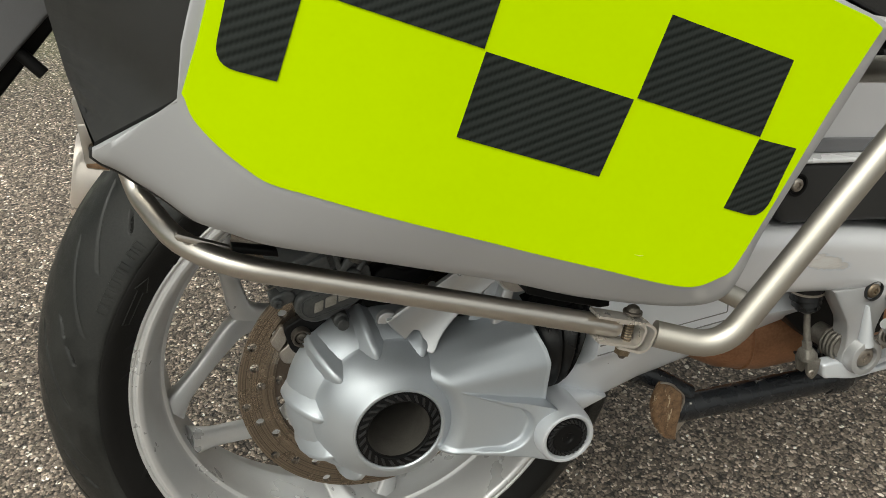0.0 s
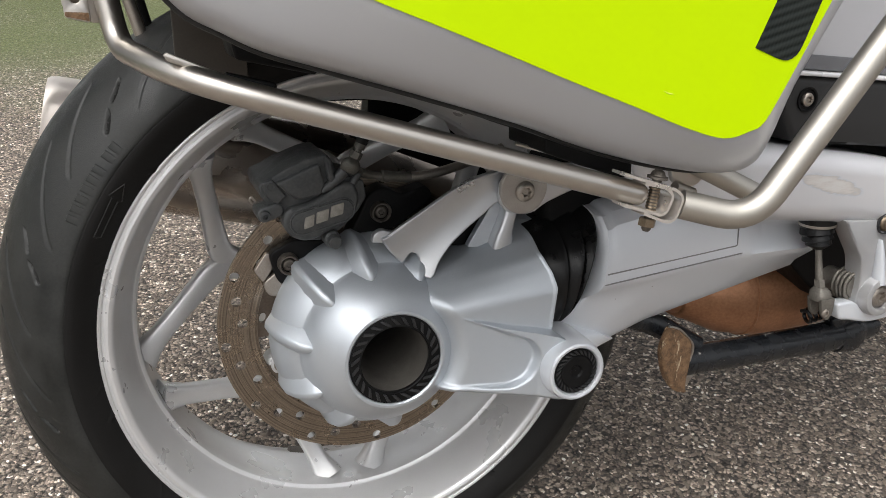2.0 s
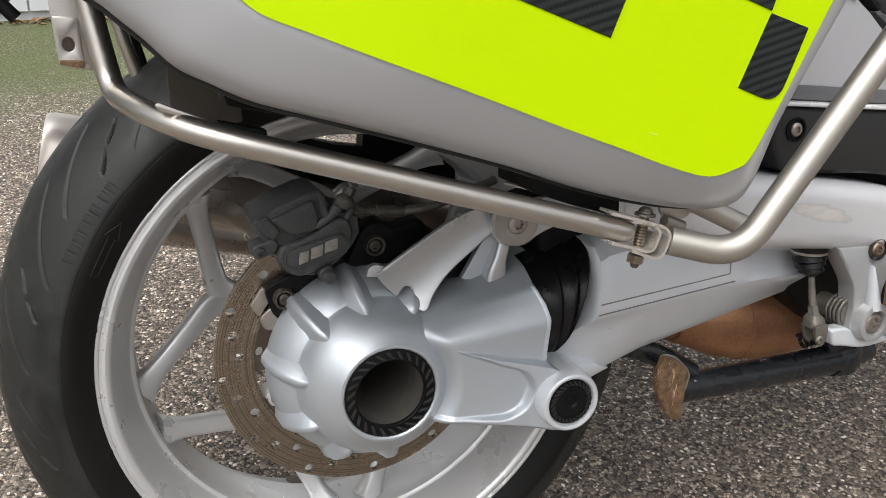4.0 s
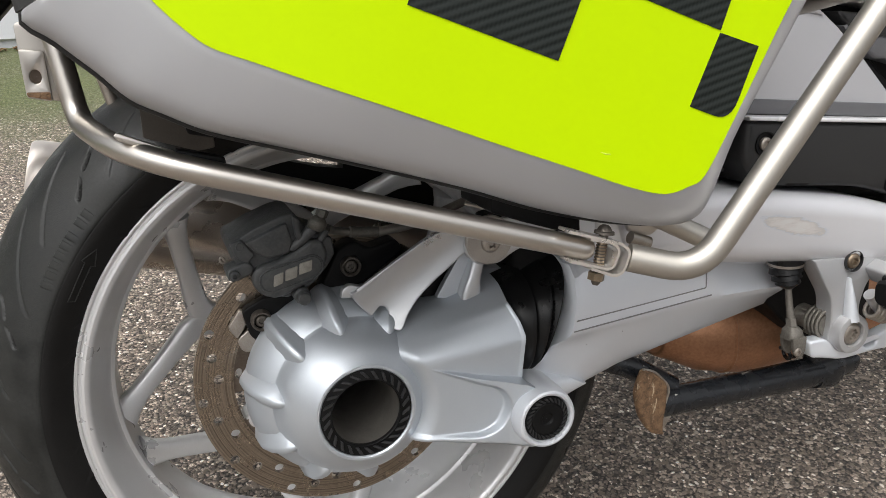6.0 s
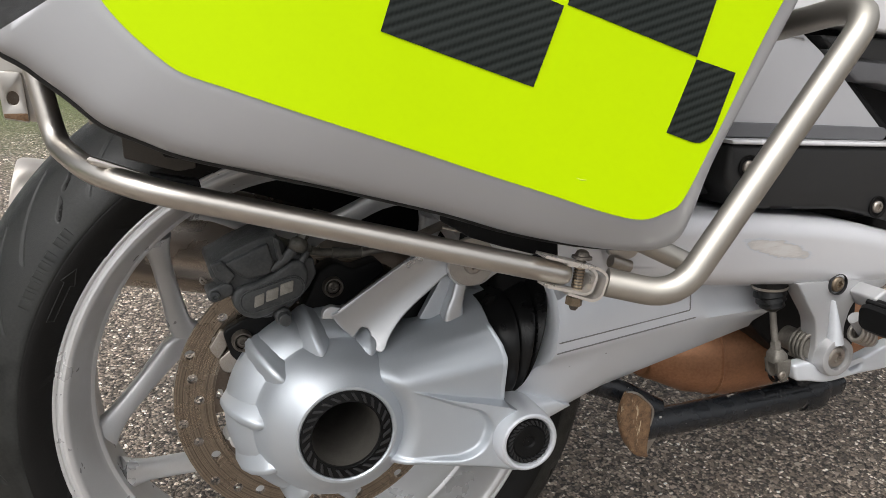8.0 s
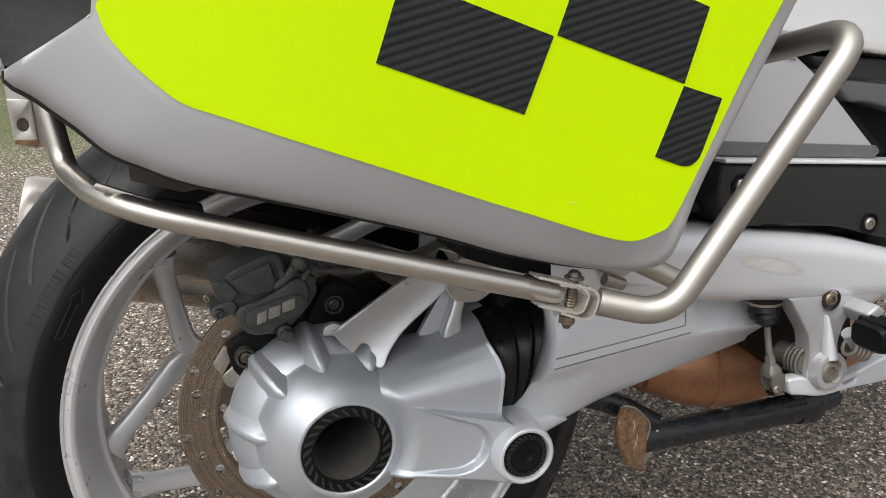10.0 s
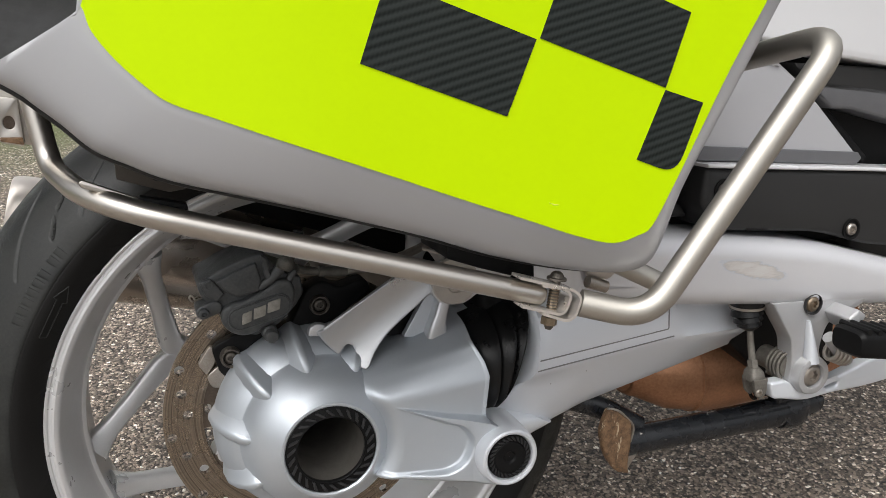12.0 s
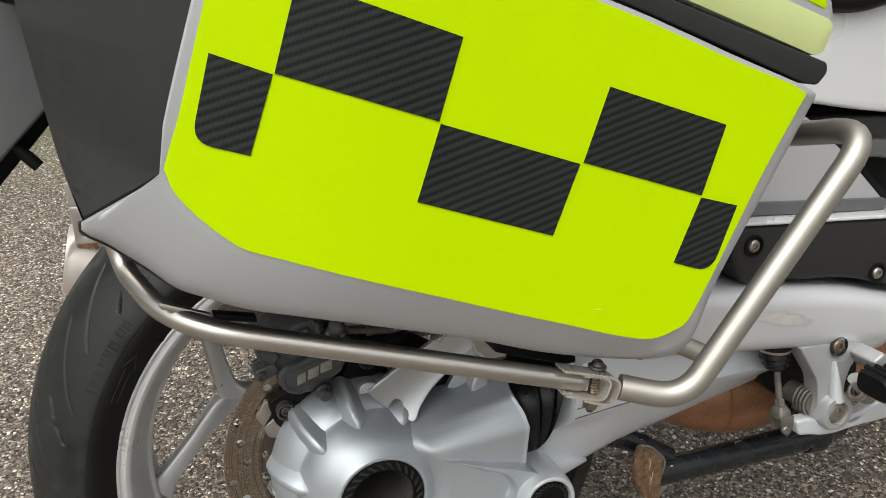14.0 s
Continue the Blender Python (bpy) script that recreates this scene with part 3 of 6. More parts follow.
def tyre():
    half = [(-0.0735, 0.2255), (-0.0765, 0.2315), (-0.081, 0.2365), (-0.0855, 0.2435), (-0.0885, 0.2505), (-0.0897, 0.2570), (-0.0890, 0.2583), (-0.0880, 0.2580)]
    prof = list(half)
    for y in [-0.0885 + 0.0885 * i / 150 for i in range(150)] + [0.0885 * i / 30 for i in range(31)]:
        f = abs(y) / 0.0885
        prof.append((y, 0.2592 + (0.3145 - 0.2592) * (1 - f**2.35) ** 0.72))
    prof += [(-y, r) for y, r in half[::-1]]
    P = np.array(prof)
    n = 2200
    ang = 2 * np.pi * np.arange(n) / n
    A, K = np.meshgrid(ang, np.arange(len(P)), indexing="ij")
    Y, R = P[K, 0], P[K, 1].copy()
    # the mesh runs along the slits, aslant over the shoulders
    A = A + radians(388) * np.clip(np.abs(Y) - 0.03, 0, 0.0585)
    # two long shallow grooves and two short deep slits, thirteen times round on each side
    turn = 360 / 13
    deg = np.degrees(A)
    for side, shift in ((-1, 0.0), (1, 14.0)):
        s = side * Y
        for a0, s0, a1, s1, width, depth in ((131.5, 0.036, 145.2, 0.0752, 0.0017, 0.0013), (142.0, 0.043, 157.2, 0.0808, 0.0015, 0.0011), (128.2, 0.0583, 131.6, 0.0670, 0.0015, 0.0056), (132.8, 0.0700, 135.8, 0.0776, 0.0015, 0.0056)):
            loc = (deg + shift - a0 + 3) % turn - 3
            f = loc / (a1 - a0)
            mid = s0 + (s1 - s0) * f + 0.0012 * np.sin(np.pi * np.clip(f, 0, 1))
            along = np.clip(np.minimum(f, 1 - f) * (a1 - a0) / 0.7 + 0.2, 0, 1)
            d = np.abs(s - mid) * 0.87
            R -= depth * along * np.clip(1.2 - d / width, 0, 1)
    cut = P[K, 1] - R
    X, Z = R * np.cos(A), R * np.sin(A)
    verts = np.stack([X, Y, Z], -1).reshape(-1, 3)
    m = len(P)
    i, k = np.meshgrid(np.arange(n), np.arange(m - 1), indexing="ij")
    j = (i + 1) % n
    quads = np.stack([i * m + k, j * m + k, j * m + k + 1, i * m + k + 1], -1).reshape(-1, 4)
    me = bpy.data.meshes.new("tyre")
    me.from_pydata(verts.tolist(), [], quads.tolist())
    ob = mesh_part("tyre", me, RUBBER, wheel, "worn black road tyre with slanting grooves", smooth=40)
    me.materials.append(TREAD)
    tread = (k.reshape(-1) >= 7) & (k.reshape(-1) < m - 8)
    tread &= cut.reshape(-1)[quads].mean(1) < 0.0021
    me.polygons.foreach_set("material_index", tread.astype(np.int32))
    return ob


tyre()
# moulded marks on the shoulder and the arrow on the sidewall
for k in range(8):
    a = radians(150.8 - 1.9 * k - (0.9 if k > 5 else 0))
    r = 0.2695
    u, t = Vector((math.cos(a), 0, math.sin(a))), Vector((-math.sin(a), 0, math.cos(a)))
    c = u * (r - 0.0008) + Vector((0, -0.0859, 0))
    part("moulded_mark", loft([squircle(c + u * 0.0045 + Vector((0, 0.0022, 0)), t, (0, 1, 0), 0.0032, 0.0007, 3, 10), squircle(c - u * 0.0045 + Vector((0, -0.0010, 0)), t, (0, 1, 0), 0.0032, 0.0007, 3, 10)]), TREAD, wheel)
SIDEWALL = [(0.2315, -0.0765), (0.2365, -0.0810), (0.2435, -0.0855), (0.2505, -0.0885), (0.2570, -0.0897)]
arrow = dense([(-0.2211, 0.1152), (-0.2158, 0.1141), (-0.1993, 0.1415), (-0.1963, 0.1408), (-0.1923, 0.1557), (-0.2051, 0.1484), (-0.2030, 0.1460)], 0.006)
part("moulded_arrow", tube([(x, at(SIDEWALL, math.hypot(x, z)) - 0.0001, z) for x, z in arrow + arrow[:1]], 0.0005, n=6), TREAD, wheel, "moulded arrow on the sidewall")

half_rim = [(0.2338, -0.0770), (0.2333, -0.0792), (0.2322, -0.0800), (0.2309, -0.0796), (0.2299, -0.0781), (0.2289, -0.0783), (0.2272, -0.0800), (0.2250, -0.0806), (0.2228, -0.0800), (0.2210, -0.0784), (0.2198, -0.0762), (0.2176, -0.0705), (0.2150, -0.0640), (0.2122, -0.0560),
            (0.2095, -0.0480), (0.2072, -0.0410), (0.2058, -0.0362), (0.2046, -0.0346), (0.2026, -0.0338), (0.2012, -0.0326), (0.2008, -0.0300), (0.2012, -0.0200), (0.2020, -0.0100)]
outer_rim = [(0.2300, -0.0740), (0.2200, -0.0700), (0.2160, -0.0500), (0.2060, -0.0300)]
rim_prof = half_rim + [(r, -y) for r, y in half_rim[::-1]] + [(r, -y) for r, y in outer_rim] + outer_rim[::-1]
part("rim", revolve(rim_prof, 160, closed=True), WHEELSILVER, wheel, smooth=28)


def spoke(node, side):
    """One arm of a Y: out of the hub along the stem, then straight to the rim."""
    a0, a1 = radians(node), radians(node + side * 29.5)
    p0 = Vector((0.084 * math.cos(a0), 0.036, 0.084 * math.sin(a0)))
    fork = Vector((0.126 * math.cos(a0 + side * 0.02), 0.026, 0.126 * math.sin(a0 + side * 0.02)))
    p1 = Vector((0.2050 * math.cos(a1), -0.004, 0.2050 * math.sin(a1)))
    line = smooth_path([p0, fork, p1], 0.040, 10)
    tail_end = line.pop()
    line += [line[-1].lerp(tail_end, k / 8) for k in range(1, 9)]
    length = [0.0]
    for a, b in zip(line, line[1:]):
        length.append(length[-1] + (b - a).length)
    rings = []
    for i, p in enumerate(line):
        f = length[i] / length[-1]
        w = (line[min(i + 1, len(line) - 1)] - line[max(i - 1, 0)]).normalized()
        up = Vector((0, 1, 0))
        across = w.cross(up).normalized()
        up = across.cross(w).normalized()
        half = 0.0108 + 0.0075 * max(0.0, 1 - f / 0.6) ** 1.2 + 0.0075 * max(0.0, (f - 0.80) / 0.20) ** 2
        deep = 0.0120 - 0.002 * f + 0.007 * max(0.0, (f - 0.80) / 0.20) ** 2
        # broad flat face to the near side, narrower behind
        ring = []
        for t in (2 * math.pi * k / 24 for k in range(24)):
            c, d = math.cos(t), math.sin(t)
            ring.append(p + across * half * (0.86 + 0.14 * -d) * math.copysign(abs(c) ** 0.62, c) + up * deep * math.copysign(abs(d) ** 0.62, d))
        rings.append(ring)
    return loft(rings)


for k in range(5):
    for s in (-1, 1):
        part("spoke", spoke(159 + 72 * k, s), WHEELSILVER, wheel, smooth=50)
for a, y, w in ((263.5, -0.060, 0.011), (255.5, 0.052, 0.012)):
    c, t = Vector((math.cos(radians(a)), 0, math.sin(radians(a)))), Vector((-math.sin(radians(a)), 0, math.cos(radians(a))))
    part("balance_weight", loft([squircle(c * (0.2125 if y < 0 else 0.2105) + Vector((0, y, 0)) + t * k, c, (0, 1, 0), 0.0032, 0.0085, 5, 16) for k in (-w, w)]), OLDBOLT, wheel, "grey stick-on balance weight")
part("hub", revolve([(0.03, -0.060), (0.075, -0.058), (0.082, -0.048), (0.084, -0.020), (0.088, 0.020), (0.092, 0.030), (0.088, 0.048), (0.06, 0.055), (0.03, 0.056)], 80, closed=True), WHEELSILVER, wheel)

holes = []
for k in range(36):
    a = 2 * math.pi * (k + 0.3) / 36
    r = (0.1285, 0.1205, 0.1125)[k % 3]
    holes.append(ellipse(r * math.cos(a), r * math.sin(a), 0.0046, n=16)[::-1])
disc = part("brake_disc", sheet([ellipse(0, 0, 0.135, n=120), ellipse(0, 0, 0.0995, n=96)[::-1], *holes], -0.0695, -0.0645), DISC, wheel, "worn drilled steel brake disc", smooth=30)
windows = []
for k in range(5):
    a = radians(-169 + 72 * k)
    arc = [a + radians(-9 + 1.5 * i) for i in range(13)]
    windows.append([(0.0990 * math.cos(t), 0.0990 * math.sin(t)) for t in arc[::-1]] + [(0.0865 * math.cos(t), 0.0865 * math.sin(t)) for t in arc])
    windows.append(ellipse(0.0945 * math.cos(a - radians(20)), 0.0945 * math.sin(a - radians(20)), 0.0052, 0.0034, math.degrees(a) + 70, n=18)[::-1])
part("disc_carrier", sheet([ellipse(0, 0, 0.1005, n=96), ellipse(0, 0, 0.05, n=48)[::-1], *windows], -0.0670, -0.062), CARRIER, wheel, smooth=30)
for k in range(5):
    a = radians(-157 + 72 * k)
    part("disc_lug", loft([squircle((0.088 * math.cos(a), y, 0.088 * math.sin(a)), (math.cos(a), 0, math.sin(a)), (-math.sin(a), 0, math.cos(a)), w, w * 0.8, 2.6, 20) for y, w in ((-0.045, 0.013), (-0.062, 0.0115), (-0.0665, 0.0105), (-0.0672, 0.0085))]), WHEELSILVER, wheel, smooth=50)
for k in range(5):
    a = radians(203 + 72 * k)
    screw("disc_bolt", 0.088 * math.cos(a), -0.0672, 0.088 * math.sin(a), 0.0065, wheel, DULLSTEEL)

# final drive: a ribbed dome round the axle, its tunnel, lower arm and pivot
drive = group("final_drive", bike, "silver-grey cast final drive housing with radial ribs")
dome = [(0.0405, -0.150), (0.0405, -0.1690), (0.0418, -0.1702), (0.0440, -0.1700), (0.0470, -0.1672), (0.0530, -0.1632), (0.0600, -0.1570), (0.0660, -0.1482), (0.0700, -0.1390), (0.0718, -0.1320),
        (0.0724, -0.1300), (0.0735, -0.1282), (0.0765, -0.1262), (0.0835, -0.1170), (0.0890, -0.1060), (0.0915, -0.0980), (0.0925, -0.0880), (0.0900, -0.0800), (0.0600, -0.0780)]
part("dome", revolve(dome, 128), ALLOY, drive, smooth=24)


def rib(angle):
    """A wedge with a rounded crest that runs down the shoulder and ends in a point on the dome."""
    a = radians(angle)
    u, t = Vector((math.cos(a), 0, math.sin(a))), Vector((-math.sin(a), 0, math.cos(a)))
    rings = []
    for r, y, w, h in ((0.0642, -0.1480, 0.0012, -0.0022), (0.0655, -0.1470, 0.0050, 0.0004), (0.0680, -0.1445, 0.0080, 0.0030), (0.0720, -0.1400, 0.0098, 0.0050), (0.0780, -0.1320, 0.0110, 0.0056), (0.0855, -0.1210, 0.0118, 0.0052), (0.0920, -0.1060, 0.0124, 0.0044), (0.0945, -0.0890, 0.0126, 0.0036)):
        nrm = (u * 0.75 + Vector((0, -0.66, 0))).normalized()
        base = u * r + Vector((0, y, 0)) - nrm * 0.010
        top = u * r + Vector((0, y, 0)) + nrm * h
        k = min(w * 0.22, 0.0022)
        rings.append([base - t * w * 1.30, base + t * w * 1.30, top + t * k * 1.6 - nrm * 0.0011, top + t * k - nrm * 0.0003, top, top - t * k - nrm * 0.0003, top - t * k * 1.6 - nrm * 0.0011])
    return loft(rings)


for a in (62, 99, 132.5, 169, 206, 240, 275):
    part("rib", rib(a), ALLOY, drive, smooth=44)


# tunnel and lower arm: one casting, creased above, with a shallow pocket towards the pivot
def casting():
    hub = [(0.070, -0.060), (0.0640, -0.110), (0.0605, -0.134), (0.0525, -0.153), (0.0450, -0.1650), (0.0385, -0.1715), (0.0330, -0.1728), (-0.050, -0.1722)]
    end = [(0.094, -0.060), (0.0910, -0.115), (0.0880, -0.138), (0.0760, -0.1660), (0.0620, -0.1735), (0.0500, -0.1790), (0.0430, -0.1815), (-0.070, -0.1880)]
    over = [(0.050, 0.031), (0.060, 0.0290), (0.100, 0.0170), (0.142, 0.0070), (0.170, 0.002)]
    thick = [(0.0585, 0.0), (0.063, 0.0026), (0.078, 0.0050), (0.105, 0.0080), (0.122, 0.0088), (0.138, 0.0130), (0.165, 0.0160)]
    pocket = rounded([(-0.02, 0.060), (0.0635, 0.0280), (0.098, 0.0115), (0.1185, 0.0035), (0.1255, -0.0110), (0.1165, -0.0310), (0.100, -0.0385), (0.030, -0.0320), (-0.02, -0.029)], [0, 0, 0.006, 0.008, 0.008, 0.012, 0.012, 0, 0])
    low = [(0.030, -0.0385), (0.060, -0.0430), (0.100, -0.0490), (0.142, -0.0570), (0.150, -0.057)]
    brow = [(0.0, 0.1395), (0.016, 0.1410), (0.046, 0.1462), (0.058, 0.1440), (0.075, 0.1370), (0.090, 0.1400)]
    edges = list(zip(pocket, pocket[1:] + pocket[:1]))

    def into(x, z):
        """Distance to the pocket's edge, positive inside it."""
        best, inside = 1.0, False
        for (ax, az), (bx, bz) in edges:
            ux, uz = bx - ax, bz - az
            f = min(1.0, max(0.0, ((x - ax) * ux + (z - az) * uz) / (ux * ux + uz * uz + 1e-12)))
            best = min(best, math.hypot(x - ax - f * ux, z - az - f * uz))
            if (az > z) != (bz > z) and x < ax + (z - az) / (bz - az) * ux:
                inside = not inside
        return best if inside else -best

    def face(x, z):
        f = (x - 0.041) / 0.104
        zs = [h[0] + (e[0] - h[0]) * f for h, e in zip(hub, end)]
        ys = [h[1] + (e[1] - h[1]) * f for h, e in zip(hub, end)]
        w = 0.0022
        y = sum(k * float(np.interp(z + s * w, zs[::-1], ys[::-1])) for s, k in ((-1.5, 0.12), (-0.75, 0.22), (0, 0.32), (0.75, 0.22), (1.5, 0.12)))
        h = at(thick, x)
        if z < -0.015:
            h = max(h, 0.0026)
        up = min(1.0, max(0.0, (at(over, x) - z) / 0.0024 + 0.5))
        out = min(1.0, max(0.0, 0.5 - into(x, z) / 0.0042))
        y -= h * up * up * (3 - 2 * up) * out * out * (3 - 2 * out)
        # fillet into the dome
        r = math.hypot(x, z)
        y += 0.024 * max(0.0, 1 - (r - 0.044) / 0.022) ** 2
        return y

    rings = []
    for i in range(112):
        x0 = 0.030 + 0.122 * i / 111
        f = (x0 - 0.041) / 0.104
        zt, zb = hub[2][0] + (end[2][0] - hub[2][0]) * f, at(low, x0)
        ring = [(x0, -0.045, zt + 0.004), (x0, -0.100, zt + 0.003), (x0, -0.120, zt + 0.0015)]
        crest = at(over, x0)
        for k in range(170):
            z = zt + (crest - zt) * k / 80 if k < 80 else crest + (zb - crest) * (k - 80) / 89
            back = 0.010 * max(0.0, 1 - (z - zb) / 0.006) ** 2
            x = x0 if z < 0.004 else 0.030 + (at(brow, z) - 0.030) * i / 111
            if 0.0 < z < 0.006:
                s = z / 0.006
                x = x0 + (0.030 + (at(brow, z) - 0.030) * i / 111 - x0) * s
            lip = 0.0009 * (i > 108 and z > 0.01)
            ring.append((x, face(x, z) + back - lip, z))
        ring += [(x0, -0.150, zb - 0.0005), (x0, -0.105, zb), (x0, -0.045, zb)]
        rings.append(ring)
    return loft(rings)


part("shaft_tunnel", casting(), ALLOY, drive, smooth=50)
px, pz = 0.1530, -0.0250
part("pivot_boss", revolve([(0.0290, -0.160), (0.0290, -0.1900), (0.0288, -0.1970), (0.0282, -0.2010), (0.0276, -0.2040), (0.0266, -0.2066), (0.0248, -0.2076), (0.0228, -0.2070), (0.0216, -0.2050), (0.0213, -0.200), (0.004, -0.200)], 72, (px, pz)), SILVER, drive)
cap = group("pivot_cap", bike, "black plastic cap with a ring of slots")
part("cap_disc", revolve([(0.0002, -0.2045), (0.0045, -0.2045), (0.0060, -0.2062), (0.0105, -0.2068), (0.0145, -0.2064), (0.0155, -0.2052), (0.0202, -0.2052), (0.0211, -0.2040), (0.0211, -0.199)], 56, (px, pz)), BLACK, cap)


def slots(cx, cz, r0, r1, y, count, skew, w, parent, material):
    """Raised slanting bars round a ring."""
    for k in range(count):
        a = 2 * math.pi * k / count
        pts = []
        for r, da in ((r0, 0.0), (r1, skew)):
            for s in (-1, 1):
                pts.append((r, a + da + s * w / r))
        o = [(cx + r * math.cos(t), cz + r * math.sin(t)) for r, t in (pts[0], pts[1], pts[3], pts[2])]
        part("ridge", sheet([rounded(o, 0.0005, 2)], y - 0.0016, y + 0.001, 0.0003, 1), material, parent)


slots(px, pz, 0.0160, 0.0199, -0.2052, 26, 0.22, 0.0011, cap, CAPGREY)
ring = group("axle_ring", bike, "black plastic ring with slanting ridges round the hollow axle")
part("ring_base", revolve([(0.0300, -0.150), (0.0300, -0.1685), (0.0308, -0.1695), (0.0318, -0.1690), (0.0388, -0.1690), (0.0400, -0.1684), (0.0402, -0.160)], 72), BLACK, ring)
slots(0, 0, 0.0322, 0.0386, -0.1690, 26, 0.16, 0.0016, ring, CAPGREY)
AXLEMAT = mat("axle_bore", (0.15, 0.14, 0.125), 0.5, 0.5, (0.10, 0.093, 0.083), 40, 700)
part("hollow_axle", revolve([(0.0302, -0.1660), (0.0295, -0.1640), (0.0285, -0.10), (0.0285, 0.13), (0.0001, 0.13)], 64), AXLEMAT, drive, "grey bore of the hollow axle")

# rubber bellows between final drive and swingarm
bell = []
nb = 43
for i in range(nb):
    f = i / (nb - 1)
    top = Vector((0.143 + 0.062 * f, 0, 0.086 + 0.016 * f))
    bot = Vector((0.149 + 0.014 * f, 0, -0.016 + 0.004 * f))
    mid = (top + bot) / 2
    d = (top - bot) / 2
    saw = (f * 3.0) % 1.0 if f < 1 else 1.0
    wave = 0.90 + 0.15 * saw**0.6 * (1 - 0.3 * saw**6)
    bell.append(squircle((mid.x + 0.006 * math.sin(math.pi * f), -0.103, mid.z), d / d.length, (0, -1, 0), d.length * (1 + (wave - 1) * 0.5), 0.066 * wave, 2.4, 44))
part("bellows", loft(bell), BOOT, bike, "black ribbed rubber bellows", smooth=40)
part("shaft_cover", sheet([rounded([(0.165, 0.06), (0.16, 0.12), (0.175, 0.160), (0.235, 0.150), (0.235, 0.05)], 0.01)], -0.125, -0.03, 0.01), BLACK, bike, "black shaft cover behind the bellows")

# swingarm
swing = group("swingarm", bike, "silver painted single-sided swingarm")
SW_TOP = [(0.186, 0.100), (0.30, 0.115), (0.42, 0.085), (0.56, 0.060)]
SW_CREASE = [(0.186, 0.034), (0.345, 0.044), (0.45, 0.040), (0.56, 0.036)]
SW_EDGE = [(-0.04, 0.150), (-0.002, 0.164), (0.024, 0.186), (0.044, 0.197), (0.066, 0.200), (0.12, 0.203)]
SW_LOW = [(0.150, -0.020), (0.182, -0.030), (0.206, -0.041), (0.262, -0.024), (0.338, -0.011), (0.478, 0.013), (0.56, 0.016)]
sw_rings = []
for i in range(40):
    x = 0.152 + 0.288 * i / 39
    zt, zc, zb = at(SW_TOP, x), at(SW_CREASE, x), at(SW_LOW, x)
    lean_in = 0.006 * max(0.0, (0.165 - x) / 0.013)
    tri = 0.010 * min(1.0, max(0.0, (x - 0.352) / 0.03))
    prof = [(-0.060, zt), (-0.135, zt), (-0.155, zt - 0.004), (-0.166, zt - 0.014), (-0.172 + tri, (zt + zc) / 2), (-0.1755 + tri * 0.6, zc + 0.005), (-0.1745, zc), (-0.1715, zc - 0.005)]
    prof += [(-0.1715 + 0.0215 * k / 7, zc - 0.005 + (zb + 0.012 - zc + 0.005) * k / 7) for k in range(1, 8)]
    prof += [(-0.1455, zb + 0.005), (-0.139, zb + 0.001), (-0.130, zb), (-0.060, zb)]
    prof = [(y + (0.16 * max(0.0, 0.2468 - x - (0.0207 - z) * 1.24) * min(1.0, max(0.0, (zc - 0.004 - z) / 0.012)) if y < -0.14 else 0.0), z) for y, z in prof]
    sw_rings.append([(max(x, at(SW_EDGE, z) + (x - 0.152) * 0.2), y + lean_in, z) for y, z in prof])
part("arm_shell", loft(sw_rings), SILVER, swing, smooth=28)
# dark lines laid along the cover's seams, for the shade in the gap
GAPSHADE = mat("seam_gap_shade", (0.20, 0.20, 0.205), 0.6)
part("cover_seam", tube([(0.201, -0.1745, 0.0470), (0.3430, -0.1745, 0.0548), (0.3450, -0.172, 0.082)], 0.0007, 0.002, n=8), GAPSHADE, swing, "thin dark line for the shade in the arm cover's seam")
part("cover_seam", tube([(0.198, -0.1752, 0.0375), (0.349, -0.1752, 0.0465)], 0.0007, n=8), GAPSHADE, swing)
part("cover_seam", tube([(0.349, -0.1745, 0.0440), (0.3535, -0.170, 0.080)], 0.0007, n=8), SILVER, swing)
part("pivot_lug", loft([squircle((0.212, -0.12, -0.022), (0.85, 0, -0.5), (0, 1, 0), 0.018, 0.040), squircle((0.165, -0.12, -0.024), (0.3, 0, -0.95), (0, 1, 0), 0.028, 0.045)]), SILVER, swing)

# torque arm above the drive
FORGED = mat("forged_silver_paint", (0.57, 0.58, 0.595), 0.36, 0.80, (0.54, 0.55, 0.565), 12, 1500, specks=60)
torque = group("torque_arm", bike, "silver forged torque arm with a bolted joint")
bar = sheet([rounded([(0.0020, 0.0975), (0.0080, 0.0990), (0.0445, 0.1190), (0.0734, 0.1350), (0.0888, 0.1400), (0.1126, 0.1440), (0.132, 0.1440), (0.130, 0.1200), (0.1097, 0.1172), (0.0957, 0.1066), (0.0796, 0.0960), (0.0635, 0.0836), (0.0510, 0.0696), (0.0458, 0.0606), (0.0420, 0.0578), (0.0362, 0.0600), (0.0352, 0.0780), (0.0290, 0.0812), (0.0200, 0.0720), (0.0090, 0.0850)],
                     [0.002, 0.004, 0.02, 0.01, 0.01, 0.01, 0, 0, 0.012, 0.02, 0.02, 0.02, 0.012, 0.004, 0.003, 0.004, 0.0050, 0.0055, 0.003, 0.006])], -0.1400, -0.1320, 0.0018, 4)
